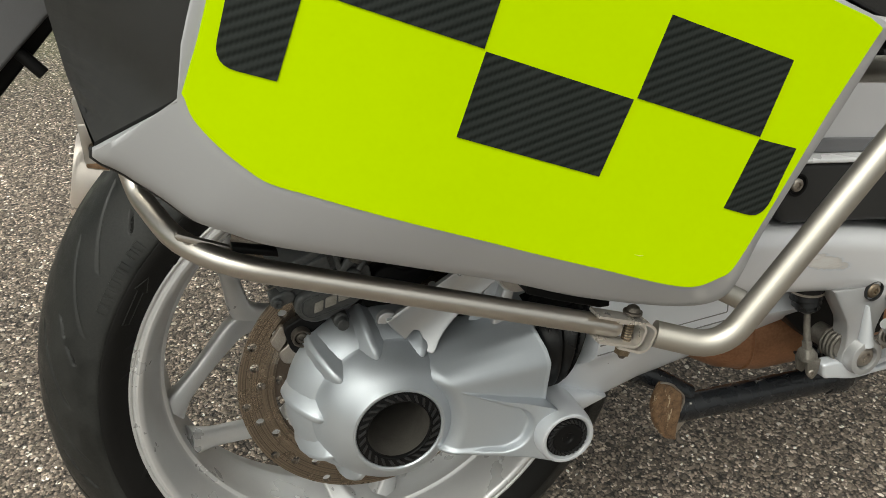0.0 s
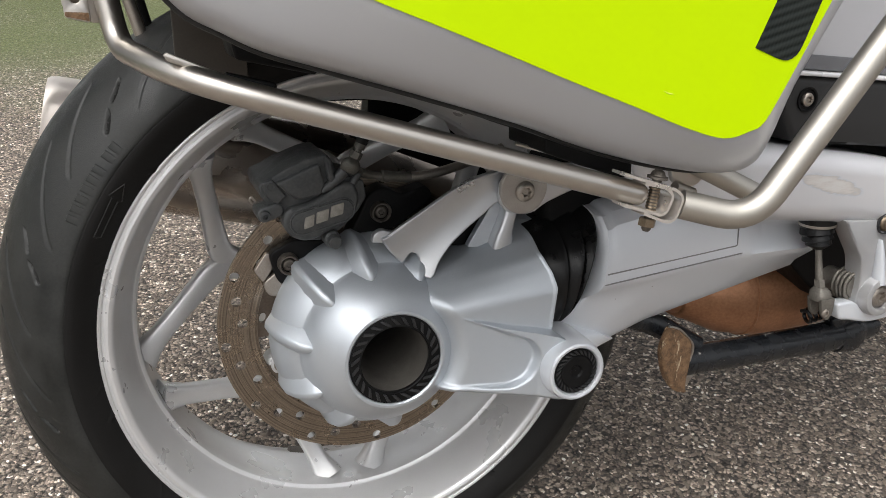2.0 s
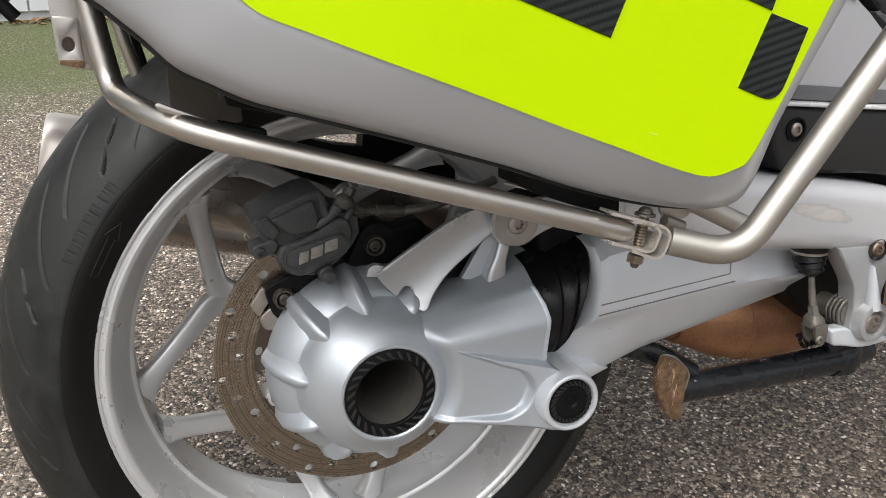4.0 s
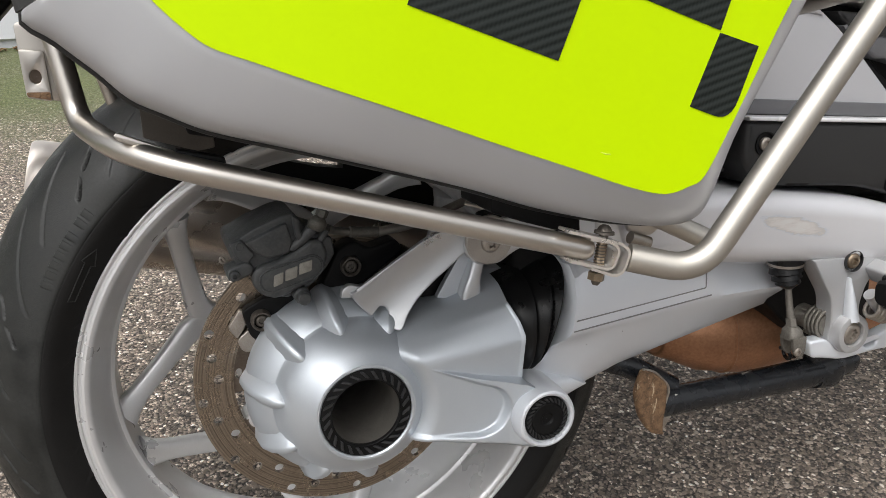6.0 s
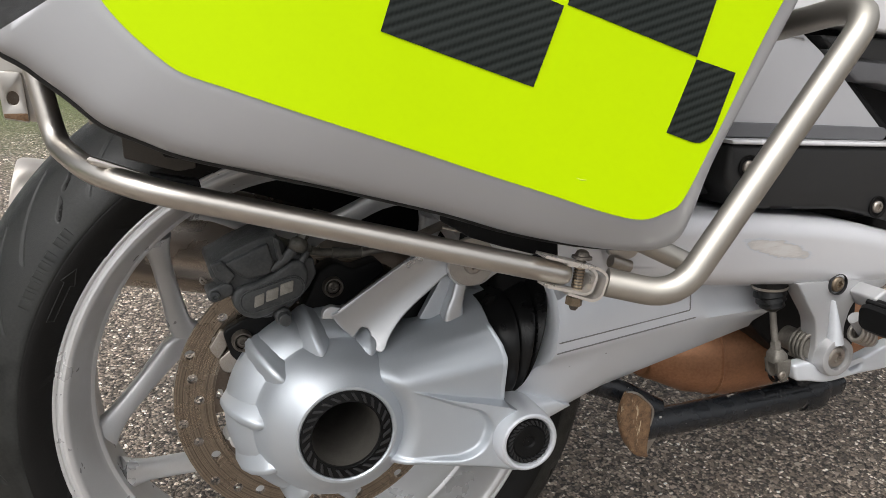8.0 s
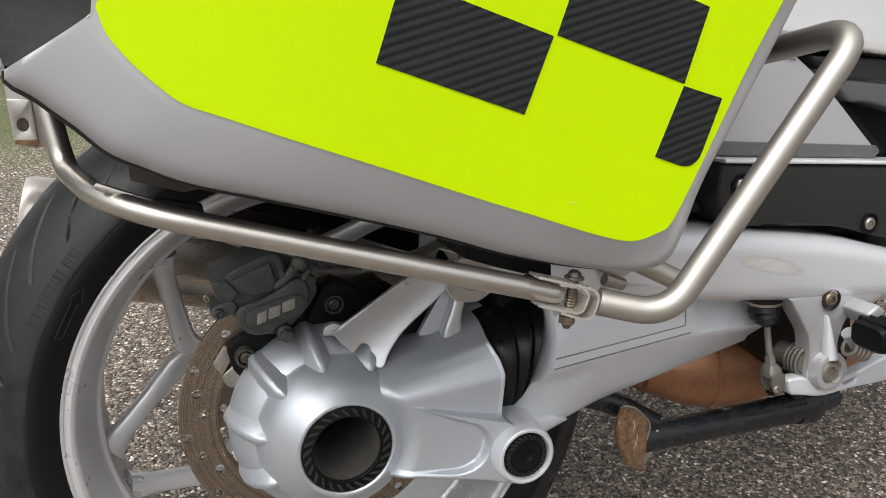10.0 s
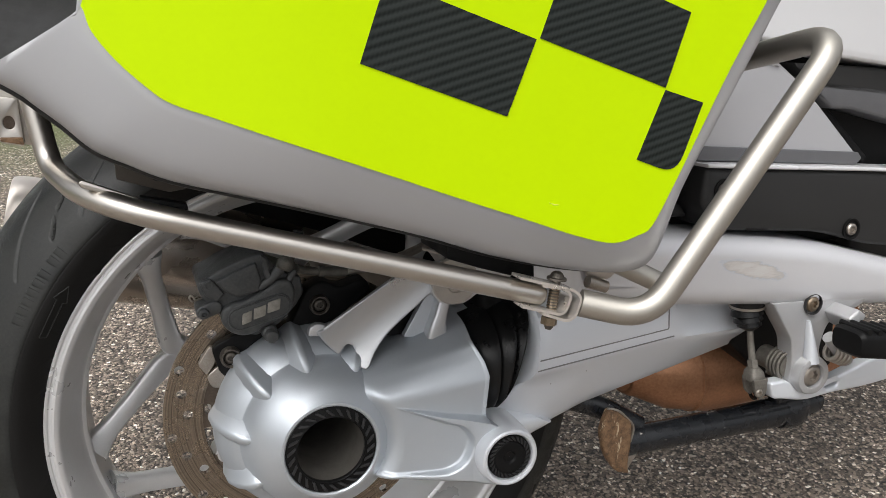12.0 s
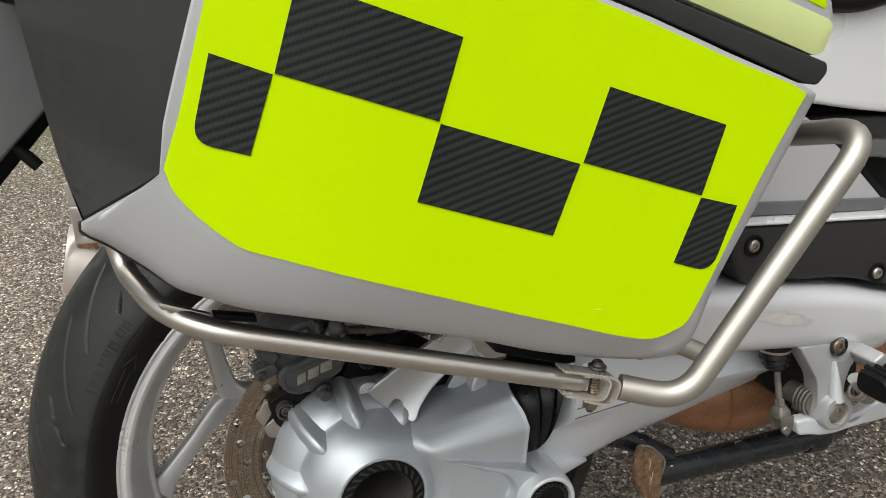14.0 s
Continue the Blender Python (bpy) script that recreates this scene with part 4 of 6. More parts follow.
# the front face is hollowed along the arm
for k in range(-12, 12):
    bmesh.ops.bisect_plane(bar, geom=bar.verts[:] + bar.edges[:] + bar.faces[:], plane_co=Vector((0.055, 0, 0.097)) + Vector((-0.50, 0, 0.86)) * (0.0025 * k), plane_no=(-0.50, 0, 0.86))
for v in bar.verts:
    d = (v.co.z - 0.097) * 0.86 - (v.co.x - 0.055) * 0.50
    v.co.y += 0.006 + 0.12 * d - 11.5 * d * d
part("arm_bar", bar, FORGED, torque, smooth=50)
part("edge_bead", tube([(0.0085, -0.1360, 0.0990), (0.0445, -0.1368, 0.1188), (0.0734, -0.1368, 0.1348), (0.0888, -0.1358, 0.1398), (0.112, -0.136, 0.1436)], 0.0013, 0.01, n=10), FORGED, torque, smooth=60)
part("lug", sheet([rounded([(-0.0050, 0.0940), (-0.0035, 0.1010), (0.0030, 0.1046), (0.0140, 0.1010), (0.0080, 0.0920)], [0.001, 0.003, 0.004, 0.003, 0.001])], -0.134, -0.126, 0.0012, 3), FORGED, torque)
part("web", sheet([rounded([(0.0835, 0.076), (0.122, 0.070), (0.132, 0.112), (0.1088, 0.1145)], 0.003)], -0.128, -0.120, 0.001), ALLOY, torque)
part("joint_plate", sheet([rounded([(0.108, 0.118), (0.118, 0.106), (0.140, 0.103), (0.154, 0.112), (0.205, 0.128), (0.205, 0.145), (0.150, 0.146), (0.112, 0.140)], 0.009)], -0.142, -0.136, 0.0012), FORGED, torque)
part("washer", revolve([(0.0040, -0.1445), (0.0215, -0.1445), (0.0225, -0.1435), (0.0225, -0.14)], 48, (0.1315, 0.1275)), mat("zinc_washer", (0.46, 0.43, 0.39), 0.5, 0.4, (0.36, 0.33, 0.30), 60, 900), torque)
screw("joint_bolt", 0.132, -0.1450, 0.1255, 0.0092, torque, DULLSTEEL)
part("strut", loft([squircle(c, (1, 0, 0), (0, 1, 0), w, 0.009, 4, 24) for c, w in (((0.1130, -0.134, 0.072), 0.0105), ((0.1135, -0.134, 0.080), 0.0098), ((0.1150, -0.1335, 0.088), 0.0078), ((0.1180, -0.133, 0.096), 0.0066), ((0.1215, -0.132, 0.106), 0.0064), ((0.1250, -0.131, 0.118), 0.0075))]), FORGED, torque, smooth=60)

# ---- brake caliper ----

def stadium(x0, z0, x1, z1, r, n=12):
    a = math.atan2(z1 - z0, x1 - x0)
    return [(x0 + r * math.cos(a + math.pi / 2 + math.pi * k / n), z0 + r * math.sin(a + math.pi / 2 + math.pi * k / n)) for k in range(n + 1)] + [
        (x1 + r * math.cos(a - math.pi / 2 + math.pi * k / n), z1 + r * math.sin(a - math.pi / 2 + math.pi * k / n)) for k in range(n + 1)]


cal = group("brake_caliper", bike, "dark grey weathered brake caliper with worn pale logo")
body = rounded([(-0.0918, 0.146), (-0.0896, 0.1504), (-0.0802, 0.1535), (-0.0687, 0.1593), (-0.0457, 0.1667), (-0.0333, 0.1682), (-0.029, 0.1621), (-0.0248, 0.1525), (-0.015, 0.1475), (-0.003, 0.1427), (-0.0014, 0.1276), (-0.0096, 0.1161), (-0.0254, 0.1021), (-0.0455, 0.0944), (-0.0645, 0.0987), (-0.073, 0.1098), (-0.0755, 0.1189), (-0.0851, 0.1299), (-0.0899, 0.1372)], 0.0025)
part("caliper_body", sheet([body], -0.110, -0.045, 0.0022, 2), CALIPER, cal, smooth=40)
part("bridge", sheet([rounded([(-0.0778, 0.1492), (-0.0703, 0.1516), (-0.0488, 0.1595), (-0.0411, 0.162), (-0.0376, 0.1454), (-0.0412, 0.1352), (-0.0579, 0.1334), (-0.0652, 0.1358)], 0.0025)], -0.1150, -0.09, 0.0022, 3), CALIPER, cal, smooth=40)
part("rib", sheet([rounded([(-0.0362, 0.1673), (-0.0312, 0.1645), (-0.0302, 0.152), (-0.025, 0.1441), (-0.03, 0.1418), (-0.0348, 0.1477)], 0.0015)], -0.1165, -0.09, 0.0018, 3), CALIPER, cal, smooth=40)
part("ear", sheet([rounded([(-0.0898, 0.1504), (-0.0801, 0.1525), (-0.0699, 0.1376), (-0.077, 0.1308), (-0.086, 0.1377)], 0.002)], -0.1135, -0.09, 0.0018, 3), CALIPER, cal, smooth=40)
part("ear_recess", revolve([(0.0001, -0.1138), (0.0022, -0.1138), (0.0026, -0.1141), (0.0032, -0.1142), (0.0036, -0.1138), (0.0036, -0.112)], 20, (-0.0822, 0.1465)), CALIPER, cal)
part("guide_lug", sheet([stadium(-0.0892, 0.1232, -0.0790, 0.1262, 0.0062)], -0.1135, -0.085, 0.0022, 3), CALIPER, cal, smooth=50)

part("piston_cover", sheet([rounded([(-0.0762, 0.1138), (-0.0735, 0.124), (-0.0676, 0.128), (-0.0544, 0.1297), (-0.0388, 0.1354), (-0.0233, 0.1446), (-0.0133, 0.1434), (-0.0091, 0.1322), (-0.0118, 0.1198), (-0.0192, 0.1118), (-0.0298, 0.1063), (-0.0472, 0.0993), (-0.0579, 0.0974), (-0.0697, 0.1026)], [0.006, 0.005, 0.004, 0.004, 0.006, 0.004, 0.003, 0.005, 0.006, 0.006, 0.006, 0.006, 0.006, 0.008])], -0.1180, -0.10, 0.0038, 4), CALIPER, cal, smooth=60)
part("cover_rim", tube([(x, -0.1182, z) for x, z in dense(stadium(-0.0595, 0.1146, -0.0247, 0.1217, 0.0100), 0.004)] + [(x, -0.1182, z) for x, z in stadium(-0.0595, 0.1146, -0.0247, 0.1217, 0.0100)[:1]], 0.0009, n=8), CALIPER, cal)
part("cover_pad", sheet([stadium(-0.0595, 0.1146, -0.0247, 0.1217, 0.0092)], -0.1190, -0.112, 0.0008, 2), CALIPER, cal)
for k, (w, h) in enumerate(((0.0082, 0.0098), (0.0104, 0.0098), (0.0112, 0.0098))):
    x = (-0.0548, -0.0435, -0.0308)[k]
    z = 0.1148 + (x + 0.0555) * 0.30
    o = [(x - w / 2, z - h / 2 - 0.001), (x + w / 2, z - h / 2 + 0.0012), (x + w / 2 + 0.0015, z + h / 2 + 0.0012), (x - w / 2 + 0.0015, z + h / 2 - 0.001)]
    part("logo_bar", sheet([rounded(o, 0.001, 2)], -0.1202, -0.1185, 0.0003, 1), LOGO, cal, "worn pale logo block")
for x, z, r in ((-0.0892, 0.1232, 0.0046),):
    part("boss", revolve([(0.0001, -0.116), (r * 0.35, -0.1165), (r * 0.45, -0.1185), (r * 0.9, -0.118), (r, -0.116), (r * 1.1, -0.10)], 24, (x, z)), CALIPER, cal)
part("clip", tube([(-0.088, -0.10, 0.133), (-0.0973, -0.104, 0.1319), (-0.0992, -0.104, 0.1359), (-0.0971, -0.104, 0.1381), (-0.0944, -0.104, 0.1334)], 0.0009, 0.0015, n=8), DULLSTEEL, cal)
part("guide_pin", revolve([(0.0001, -0.130), (0.0048, -0.130), (0.0055, -0.1292), (0.0057, -0.122), (0.0072, -0.120), (0.0074, -0.09)], 28, (-0.0354, 0.0970)), CALIPER, cal)
part("bracket_and_gap_shade", sheet([rounded([(-0.016, 0.088), (0.004, 0.126), (0.020, 0.132), (0.034, 0.122), (0.060, 0.128), (0.066, 0.116), (0.032, 0.094), (0.004, 0.083)], 0.007)], -0.094, -0.070, 0.003), BLACK, cal)
# added black piece: the shade in the gap under the torque arm
part("bracket_and_gap_shade", sheet([rounded([(0.052, 0.076), (0.090, 0.074), (0.120, 0.112), (0.100, 0.126), (0.068, 0.112)], 0.004)], -0.116, -0.100, 0.002), BLACK, cal)
part("bracket_and_gap_shade", sheet([rounded([(-0.085, 0.080), (-0.062, 0.090), (-0.030, 0.086), (-0.040, 0.070), (-0.070, 0.045), (-0.080, 0.055)], 0.006)], -0.084, -0.073, 0.002), BLACK, cal)
for x, z, y in ((0.0145, 0.1094, -0.096), (-0.0690, 0.0700, -0.0885)):
    part("bolt_collar", revolve([(0.0064, y - 0.002), (0.0076, y - 0.0045), (0.0086, y - 0.0045), (0.0095, y - 0.002), (0.0097, y + 0.012)], 36, (x, z)), OLDBOLT, cal)
    screw("bracket_bolt", x, y - 0.001, z, 0.0058, cal, OLDBOLT)
part("brake_pad", sheet([rounded([(-0.098, 0.064), (-0.086, 0.080), (-0.079, 0.076), (-0.079, 0.068), (-0.091, 0.052)], 0.003)], -0.078, -0.0715, 0.001), DULLSTEEL, cal, "pale brake pad backing plate")
part("brake_pad", sheet([rounded([(-0.092, 0.052), (-0.078, 0.062), (-0.070, 0.050), (-0.078, 0.038), (-0.088, 0.040)], 0.005)], -0.080, -0.0735, 0.001), DULLSTEEL, cal)
CRIMP = mat("dusty_union_steel", (0.13, 0.125, 0.11), 0.45, 0.5, (0.05, 0.048, 0.042), 140, 900, bump=0.3)
part("pipe_union", loft([squircle(Vector((-0.0190, -0.118, 0.1535)) + Vector((0.0062, -0.002, 0.0115)) * f, (0.88, 0, -0.47), (0, 1, 0), r, r, 2, 24) for f, r in ((0.0, 0.0062), (0.15, 0.0074), (0.45, 0.0082), (0.70, 0.0074), (0.90, 0.0050), (1.0, 0.0040))]), CRIMP, cal, smooth=60)
part("union_nut", tube([(-0.0128, -0.120, 0.1650), (-0.0100, -0.1205, 0.1702)], 0.0052, n=6), CRIMP, cal)
part("bleed_nipple", tube([(-0.0100, -0.1205, 0.1700), (-0.0088, -0.1205, 0.1722), (-0.0086, -0.1205, 0.1726), (-0.0066, -0.1205, 0.1768), (-0.0062, -0.1205, 0.1775)], [0.0030, 0.0032, 0.0046, 0.0044, 0.0026], n=12), CRIMP, cal)
part("nipple_cap", tube([(-0.0066, -0.1205, 0.1766), (-0.0050, -0.1205, 0.1800), (-0.0030, -0.1205, 0.187)], [0.0050, 0.0052, 0.0046], n=16), BLACK, cal)
part("duct", tube([(-0.0205, -0.113, 0.1535), (-0.0293, -0.113, 0.1451), (-0.0400, -0.112, 0.1375)], [0.0052, 0.0044, 0.0030], n=14), CALIPER, cal)
part("duct", tube([(-0.0080, -0.112, 0.1500), (-0.0150, -0.1135, 0.1409), (-0.0210, -0.113, 0.1304)], [0.0030, 0.0030, 0.0018], n=12), CALIPER, cal)
HOSEGREY = mat("dusty_crimp_steel", (0.15, 0.142, 0.125), 0.5, 0.5, (0.08, 0.075, 0.066), 120, 800, bump=0.3)
hose = group("brake_hose", bike, "grey braided brake hose with crimped ferrule")
part("ferrule", tube([(-0.006, -0.108, 0.1500), (0.0015, -0.104, 0.1462), (0.0140, -0.104, 0.1435), (0.0150, -0.104, 0.1433), (0.0200, -0.104, 0.1425), (0.0210, -0.104, 0.1424), (0.0405, -0.104, 0.1398), (0.0410, -0.104, 0.1397)], [0.0042, 0.0036, 0.0036, 0.0052, 0.0052, 0.0046, 0.0046, 0.0034], n=16), HOSEGREY, hose)
part("hose", tube([(0.040, -0.104, 0.1397), (0.064, -0.099, 0.1390), (0.095, -0.090, 0.1420), (0.14, -0.08, 0.152)], 0.0042, 0.02, n=12), DULLSTEEL, hose)

# ---- pannier guard: stainless tubes joined by a clamp ----
guard = group("pannier_guard", bike, "brushed stainless steel pannier guard rail")
part("rear_tube", tube([(-0.1905, -0.186, 0.345), (-0.1815, -0.196, 0.2680), (-0.153, -0.302, 0.2575), (0.117, -0.3322, 0.1698)], 0.0077, [0.018, 0.05], n=28), STEEL, guard, smooth=60)
part("front_tube", tube([(0.1490, -0.3380, 0.1600), (0.1930, -0.3560, 0.1475), (0.3420, -0.3655, 0.3335), (0.3350, -0.22, 0.306)], 0.0097, [0.050, 0.034], n=28), BLASTED, guard, smooth=60)
CLAMPSTEEL = mat("clamp_steel", (0.78, 0.74, 0.69), 0.34, 0.75, (0.66, 0.62, 0.57), 60, 1500)
part("clamp", strip([(0.101, 0.1862), (0.1415, 0.1716), (0.1470, 0.1655), (0.1415, 0.1522), (0.135, 0.1505), (0.117, 0.1588)], 0.0019, -0.3445, -0.3300, 0.006), CLAMPSTEEL, guard, "bent steel clamp with a bolt", smooth=50)
part("clamp", strip([(0.117, 0.1785), (0.1345, 0.1735), (0.1392, 0.1680), (0.1345, 0.1573), (0.130, 0.1560), (0.102, 0.1660)], 0.0018, -0.3441, -0.3300, 0.005), CLAMPSTEEL, guard, smooth=50)
part("clamp_bolt", tube([(0.1338, -0.334, 0.1838), (0.1336, -0.334, 0.1826), (0.1332, -0.334, 0.1800), (0.1331, -0.334, 0.1796), (0.1329, -0.334, 0.1780), (0.1328, -0.334, 0.1778), (0.1262, -0.334, 0.1450), (0.1258, -0.334, 0.1432)], [0.0022, 0.0040, 0.0052, 0.0068, 0.0070, 0.0032, 0.0032, 0.0020], n=20), OLDBOLT, guard)
for k in range(8):
    z = 0.1722 - 0.0020 * k
    x = 0.1315 - 0.00040 * k
    part("thread", tube([(x, -0.334, z), (x - 0.0002, -0.334, z - 0.0010)], 0.0038, n=14), BRASSY, guard)
part("clamp_nut", tube([(0.1272, -0.334, 0.1520), (0.1262, -0.334, 0.1468)], 0.0058, n=6), BRASSY, guard)
part("tube_plug", tube([(0.1150, -0.3320, 0.1705), (0.1175, -0.3323, 0.1697), (0.1210, -0.3326, 0.1686), (0.1234, -0.3329, 0.1678), (0.1248, -0.3331, 0.1673)], [0.0076, 0.0077, 0.0072, 0.0056, 0.0024], n=24), STEEL, guard, smooth=60)
part("flat_strip", sheet([rounded([(-0.1600, 0.2690), (-0.1578, 0.2705), (-0.1286, 0.2566), (-0.1281, 0.2530), (-0.1585, 0.2660)], 0.0008)], -0.2910, -0.2860, 0.0005, 1), STEEL, guard, "pale flat strip welded on the tube")
part("rubber_strip", sheet([rounded([(-0.1278, 0.2580), (-0.1005, 0.2504), (-0.1000, 0.2455), (-0.1275, 0.2530)], 0.001)], -0.2930, -0.2840, 0.0012, 2), BLACK, guard, "black rubber strip on the tube")
part("stub_tube", tube([(0.205, -0.262, 0.172), (0.265, -0.285, 0.138)], 0.0085, n=20), BLASTED, guard)
part("stub_lug", sheet([rounded([(0.195, 0.170), (0.21, 0.178), (0.235, 0.160), (0.22, 0.146), (0.20, 0.150)], 0.006)], -0.262, -0.256, 0.001), STEEL, guard)
screw("stub_bolt", 0.233, -0.272, 0.170, 0.006, guard, DULLSTEEL)
screw("stub_bolt", 0.243, -0.272, 0.166, 0.006, guard, DULLSTEEL)
part("stub_clip", tube([(0.196, -0.268, 0.150), (0.213, -0.268, 0.143)], 0.005, n=12), DULLSTEEL, guard)
part("mount_plate", sheet([rounded([(-0.212, 0.335), (-0.186, 0.335), (-0.186, 0.284), (-0.194, 0.282), (-0.212, 0.292)], 0.004)], -0.176, -0.173, 0.0006, 1), STEEL, guard, "stained steel mounting plate with a hole")
part("stained_hole", revolve([(0.0001, -0.1775), (0.0046, -0.1775), (0.0055, -0.1765)], 20, (-0.2035, 0.300)), CARRIER, guard)
part("mount_tab", sheet([rounded([(-0.211, 0.318), (-0.196, 0.316), (-0.196, 0.283), (-0.211, 0.287)], 0.002), ellipse(-0.2035, 0.300, 0.0036, 0.0046, n=20)[::-1]], -0.186, -0.183, 0.0006, 1), STEEL, guard)
part("rust_stain", sheet([rounded([(-0.2105, 0.2905), (-0.1965, 0.2895), (-0.1965, 0.2842), (-0.2105, 0.2878)], 0.001)], -0.1866, -0.1830, 0.0003, 1), RUSTY, guard, "rusty lower edge of the tab")

# ---- pannier: a rounded silver lid with a yellow chequered film over a dark case ----
pannier = group("pannier", bike, "silver side pannier with fluorescent yellow and carbon chequered film")
# film edge (x, z), lid edge (x, y, z)
LID = [
    ((-0.1415, 0.3635), (-0.1910, -0.324, 0.3380)), ((-0.1390, 0.3530), (-0.1780, -0.322, 0.3220)), ((-0.1297, 0.3387), (-0.1620, -0.320, 0.3060)),
    ((-0.1168, 0.3245), (-0.1480, -0.319, 0.2908)), ((-0.1055, 0.3152), (-0.1320, -0.318, 0.2814)), ((-0.0851, 0.3064), (-0.1100, -0.318, 0.2700)),
    ((-0.0550, 0.2935), (-0.0740, -0.318, 0.2579)), ((-0.0220, 0.2798), (-0.0260, -0.318, 0.2420)), ((0.0090, 0.2668), (0.0390, -0.318, 0.2192)),
    ((0.0520, 0.2484), (0.0830, -0.318, 0.2012)), ((0.0930, 0.2315), (0.1260, -0.318, 0.1872)), ((0.1320, 0.2152), (0.1600, -0.319, 0.1788)),
    ((0.1590, 0.2070), (0.1840, -0.322, 0.1762)), ((0.1780, 0.2097), (0.2000, -0.326, 0.1800)), ((0.1890, 0.2150), (0.2080, -0.334, 0.1960)),
    ((0.2050, 0.2400), (0.2210, -0.341, 0.2330)), ((0.2270, 0.2780), (0.2420, -0.343, 0.2680)), ((0.2490, 0.3160), (0.2650, -0.344, 0.3040)),
    ((0.2750, 0.3560), (0.2920, -0.345, 0.3480)), ((0.2800, 0.3650), (0.2990, -0.346, 0.3620)), ((0.2690, 0.3720), (0.2850, -0.354, 0.3690)),
    ((0.2210, 0.3920), (0.2225, -0.359, 0.3955)), ((0.1770, 0.4120), (0.1785, -0.359, 0.4155)), ((0.1210, 0.4360), (0.1225, -0.359, 0.4395)),
    ((-0.0800, 0.5150), (-0.0780, -0.359, 0.5190)), ((-0.0925, 0.4900), (-0.0990, -0.353, 0.4920)), ((-0.1080, 0.4530), (-0.1145, -0.350, 0.4530)),
    ((-0.1310, 0.3920), (-0.1390, -0.347, 0.3900)), ((-0.1425, 0.3660), (-0.1455, -0.346, 0.3615)),
]


LID = [(p[:2], p[2:]) for p in curve_through([(*f, *e) for f, e in LID], 4, straight=(19, 20, 23, 24, 27, 28))]


def film_y(x, z):
    """The lid's outer face: nearly flat, drawn in a little to the rear."""
    return -0.3635 + 0.016 * max(0.0, (-x - 0.02) / 0.12) ** 1.5


def lid_ring(s):
    out = []
    for (x1, z1), (x0, y0, z0) in LID:
        y1 = film_y(x1, z1) + 0.0006
        k = 0.42 * s**1.1 + 0.58 * (1 - math.sqrt(max(0.0, 1 - s**11)))
        out.append((x1 + (x0 - x1) * s, y1 + (y0 - y1) * k, z1 + (z0 - z1) * s))
    return out


def face_patch(points, lift, inner=6):
    """A filled patch on the lid's face, in rings drawn towards its middle."""
    cx, cz = sum(p[0] for p in points) / len(points), sum(p[1] for p in points) / len(points)
    rings = []
    for i in range(inner + 1):
        f = 1 - i / inner * 0.98
        rings.append([(cx + (x - cx) * f, film_y(cx + (x - cx) * f, 0) - lift, cz + (z - cz) * f) for x, z in points])
    bm = bmesh.new()
    vs = [[bm.verts.new(p) for p in ring] for ring in rings]
    n = len(points)
    for a, b in zip(vs, vs[1:]):
        for i in range(n):
            bm.faces.new((a[i], a[(i + 1) % n], b[(i + 1) % n], b[i]))
    bm.faces.new(vs[-1])
    # a thin edge down to the lid
    low = [bm.verts.new((p[0], p[1] + lift + 0.0008, p[2])) for p in rings[0]]
    for i in range(n):
        bm.faces.new((low[i], low[(i + 1) % n], vs[0][(i + 1) % n], vs[0][i]))
    bmesh.ops.recalc_face_normals(bm, faces=bm.faces)
    return bm


lid_rings = [lid_ring(s) for s in (0.0, 0.12, 0.3, 0.45, 0.6, 0.72, 0.80, 0.86, 0.91, 0.945, 0.97, 0.988, 0.997, 1.0)]
centre = [(p[0] * 0.97 + 0.07 * 0.03, film_y(p[0], p[2]) + 0.0006, p[2] * 0.97 + 0.33 * 0.03) for p in lid_rings[0]]
lid_bm = loft([centre] + lid_rings, True, False)
lid_bm.faces.ensure_lookup_table()
part("lid", lid_bm, WARMSILVER, pannier, "silver painted pannier lid", smooth=60)
rim_line = [Vector(p[1]) for p in LID]
part("seal", tube([p + Vector((0, 0.0015, -0.0008)) for p in rim_line[0:80]], 0.0019, n=10), DARKGREY, pannier, "black rubber edge seal")
inner_ring = [(x + (0.0015 if x < 0.05 else -0.0015), y + 0.003, z + 0.002) for x, y, z in (p[1] for p in LID)]
back = []
REAR = [(0.33, -0.205), (0.365, -0.2080), (0.40, -0.2105), (0.453, -0.2135), (0.50, -0.2150), (0.56, -0.214)]
for i, (x, y, z) in enumerate(p[1] for p in LID):
    if i >= 96:
        f = (i - 96) / (len(LID) - 96)
        z = 0.560 + (0.345 - 0.560) * f
        x = at(REAR, z)
    elif i == 0:
        x, z = -0.205, 0.340
    elif i < 80:
        z += 0.012
        x += (0.004 if x < 0.05 else 0.0) - 0.014 * max(0.0, 1 - i / 12)
    back.append((x, -0.215, z))
deep = [(x + (0.004 if x < 0.05 else -0.01), -0.15, z + 0.004) for x, y, z in back]
part("case", loft([inner_ring, back, deep]), DARKGREY, pannier, "dark grey plastic pannier case", smooth=40)

film = [p[0] for p in LID]
part("yellow_film", face_patch(film, 0.0004, 10), YELLOW, pannier, "fluorescent yellow reflective film", smooth=60)
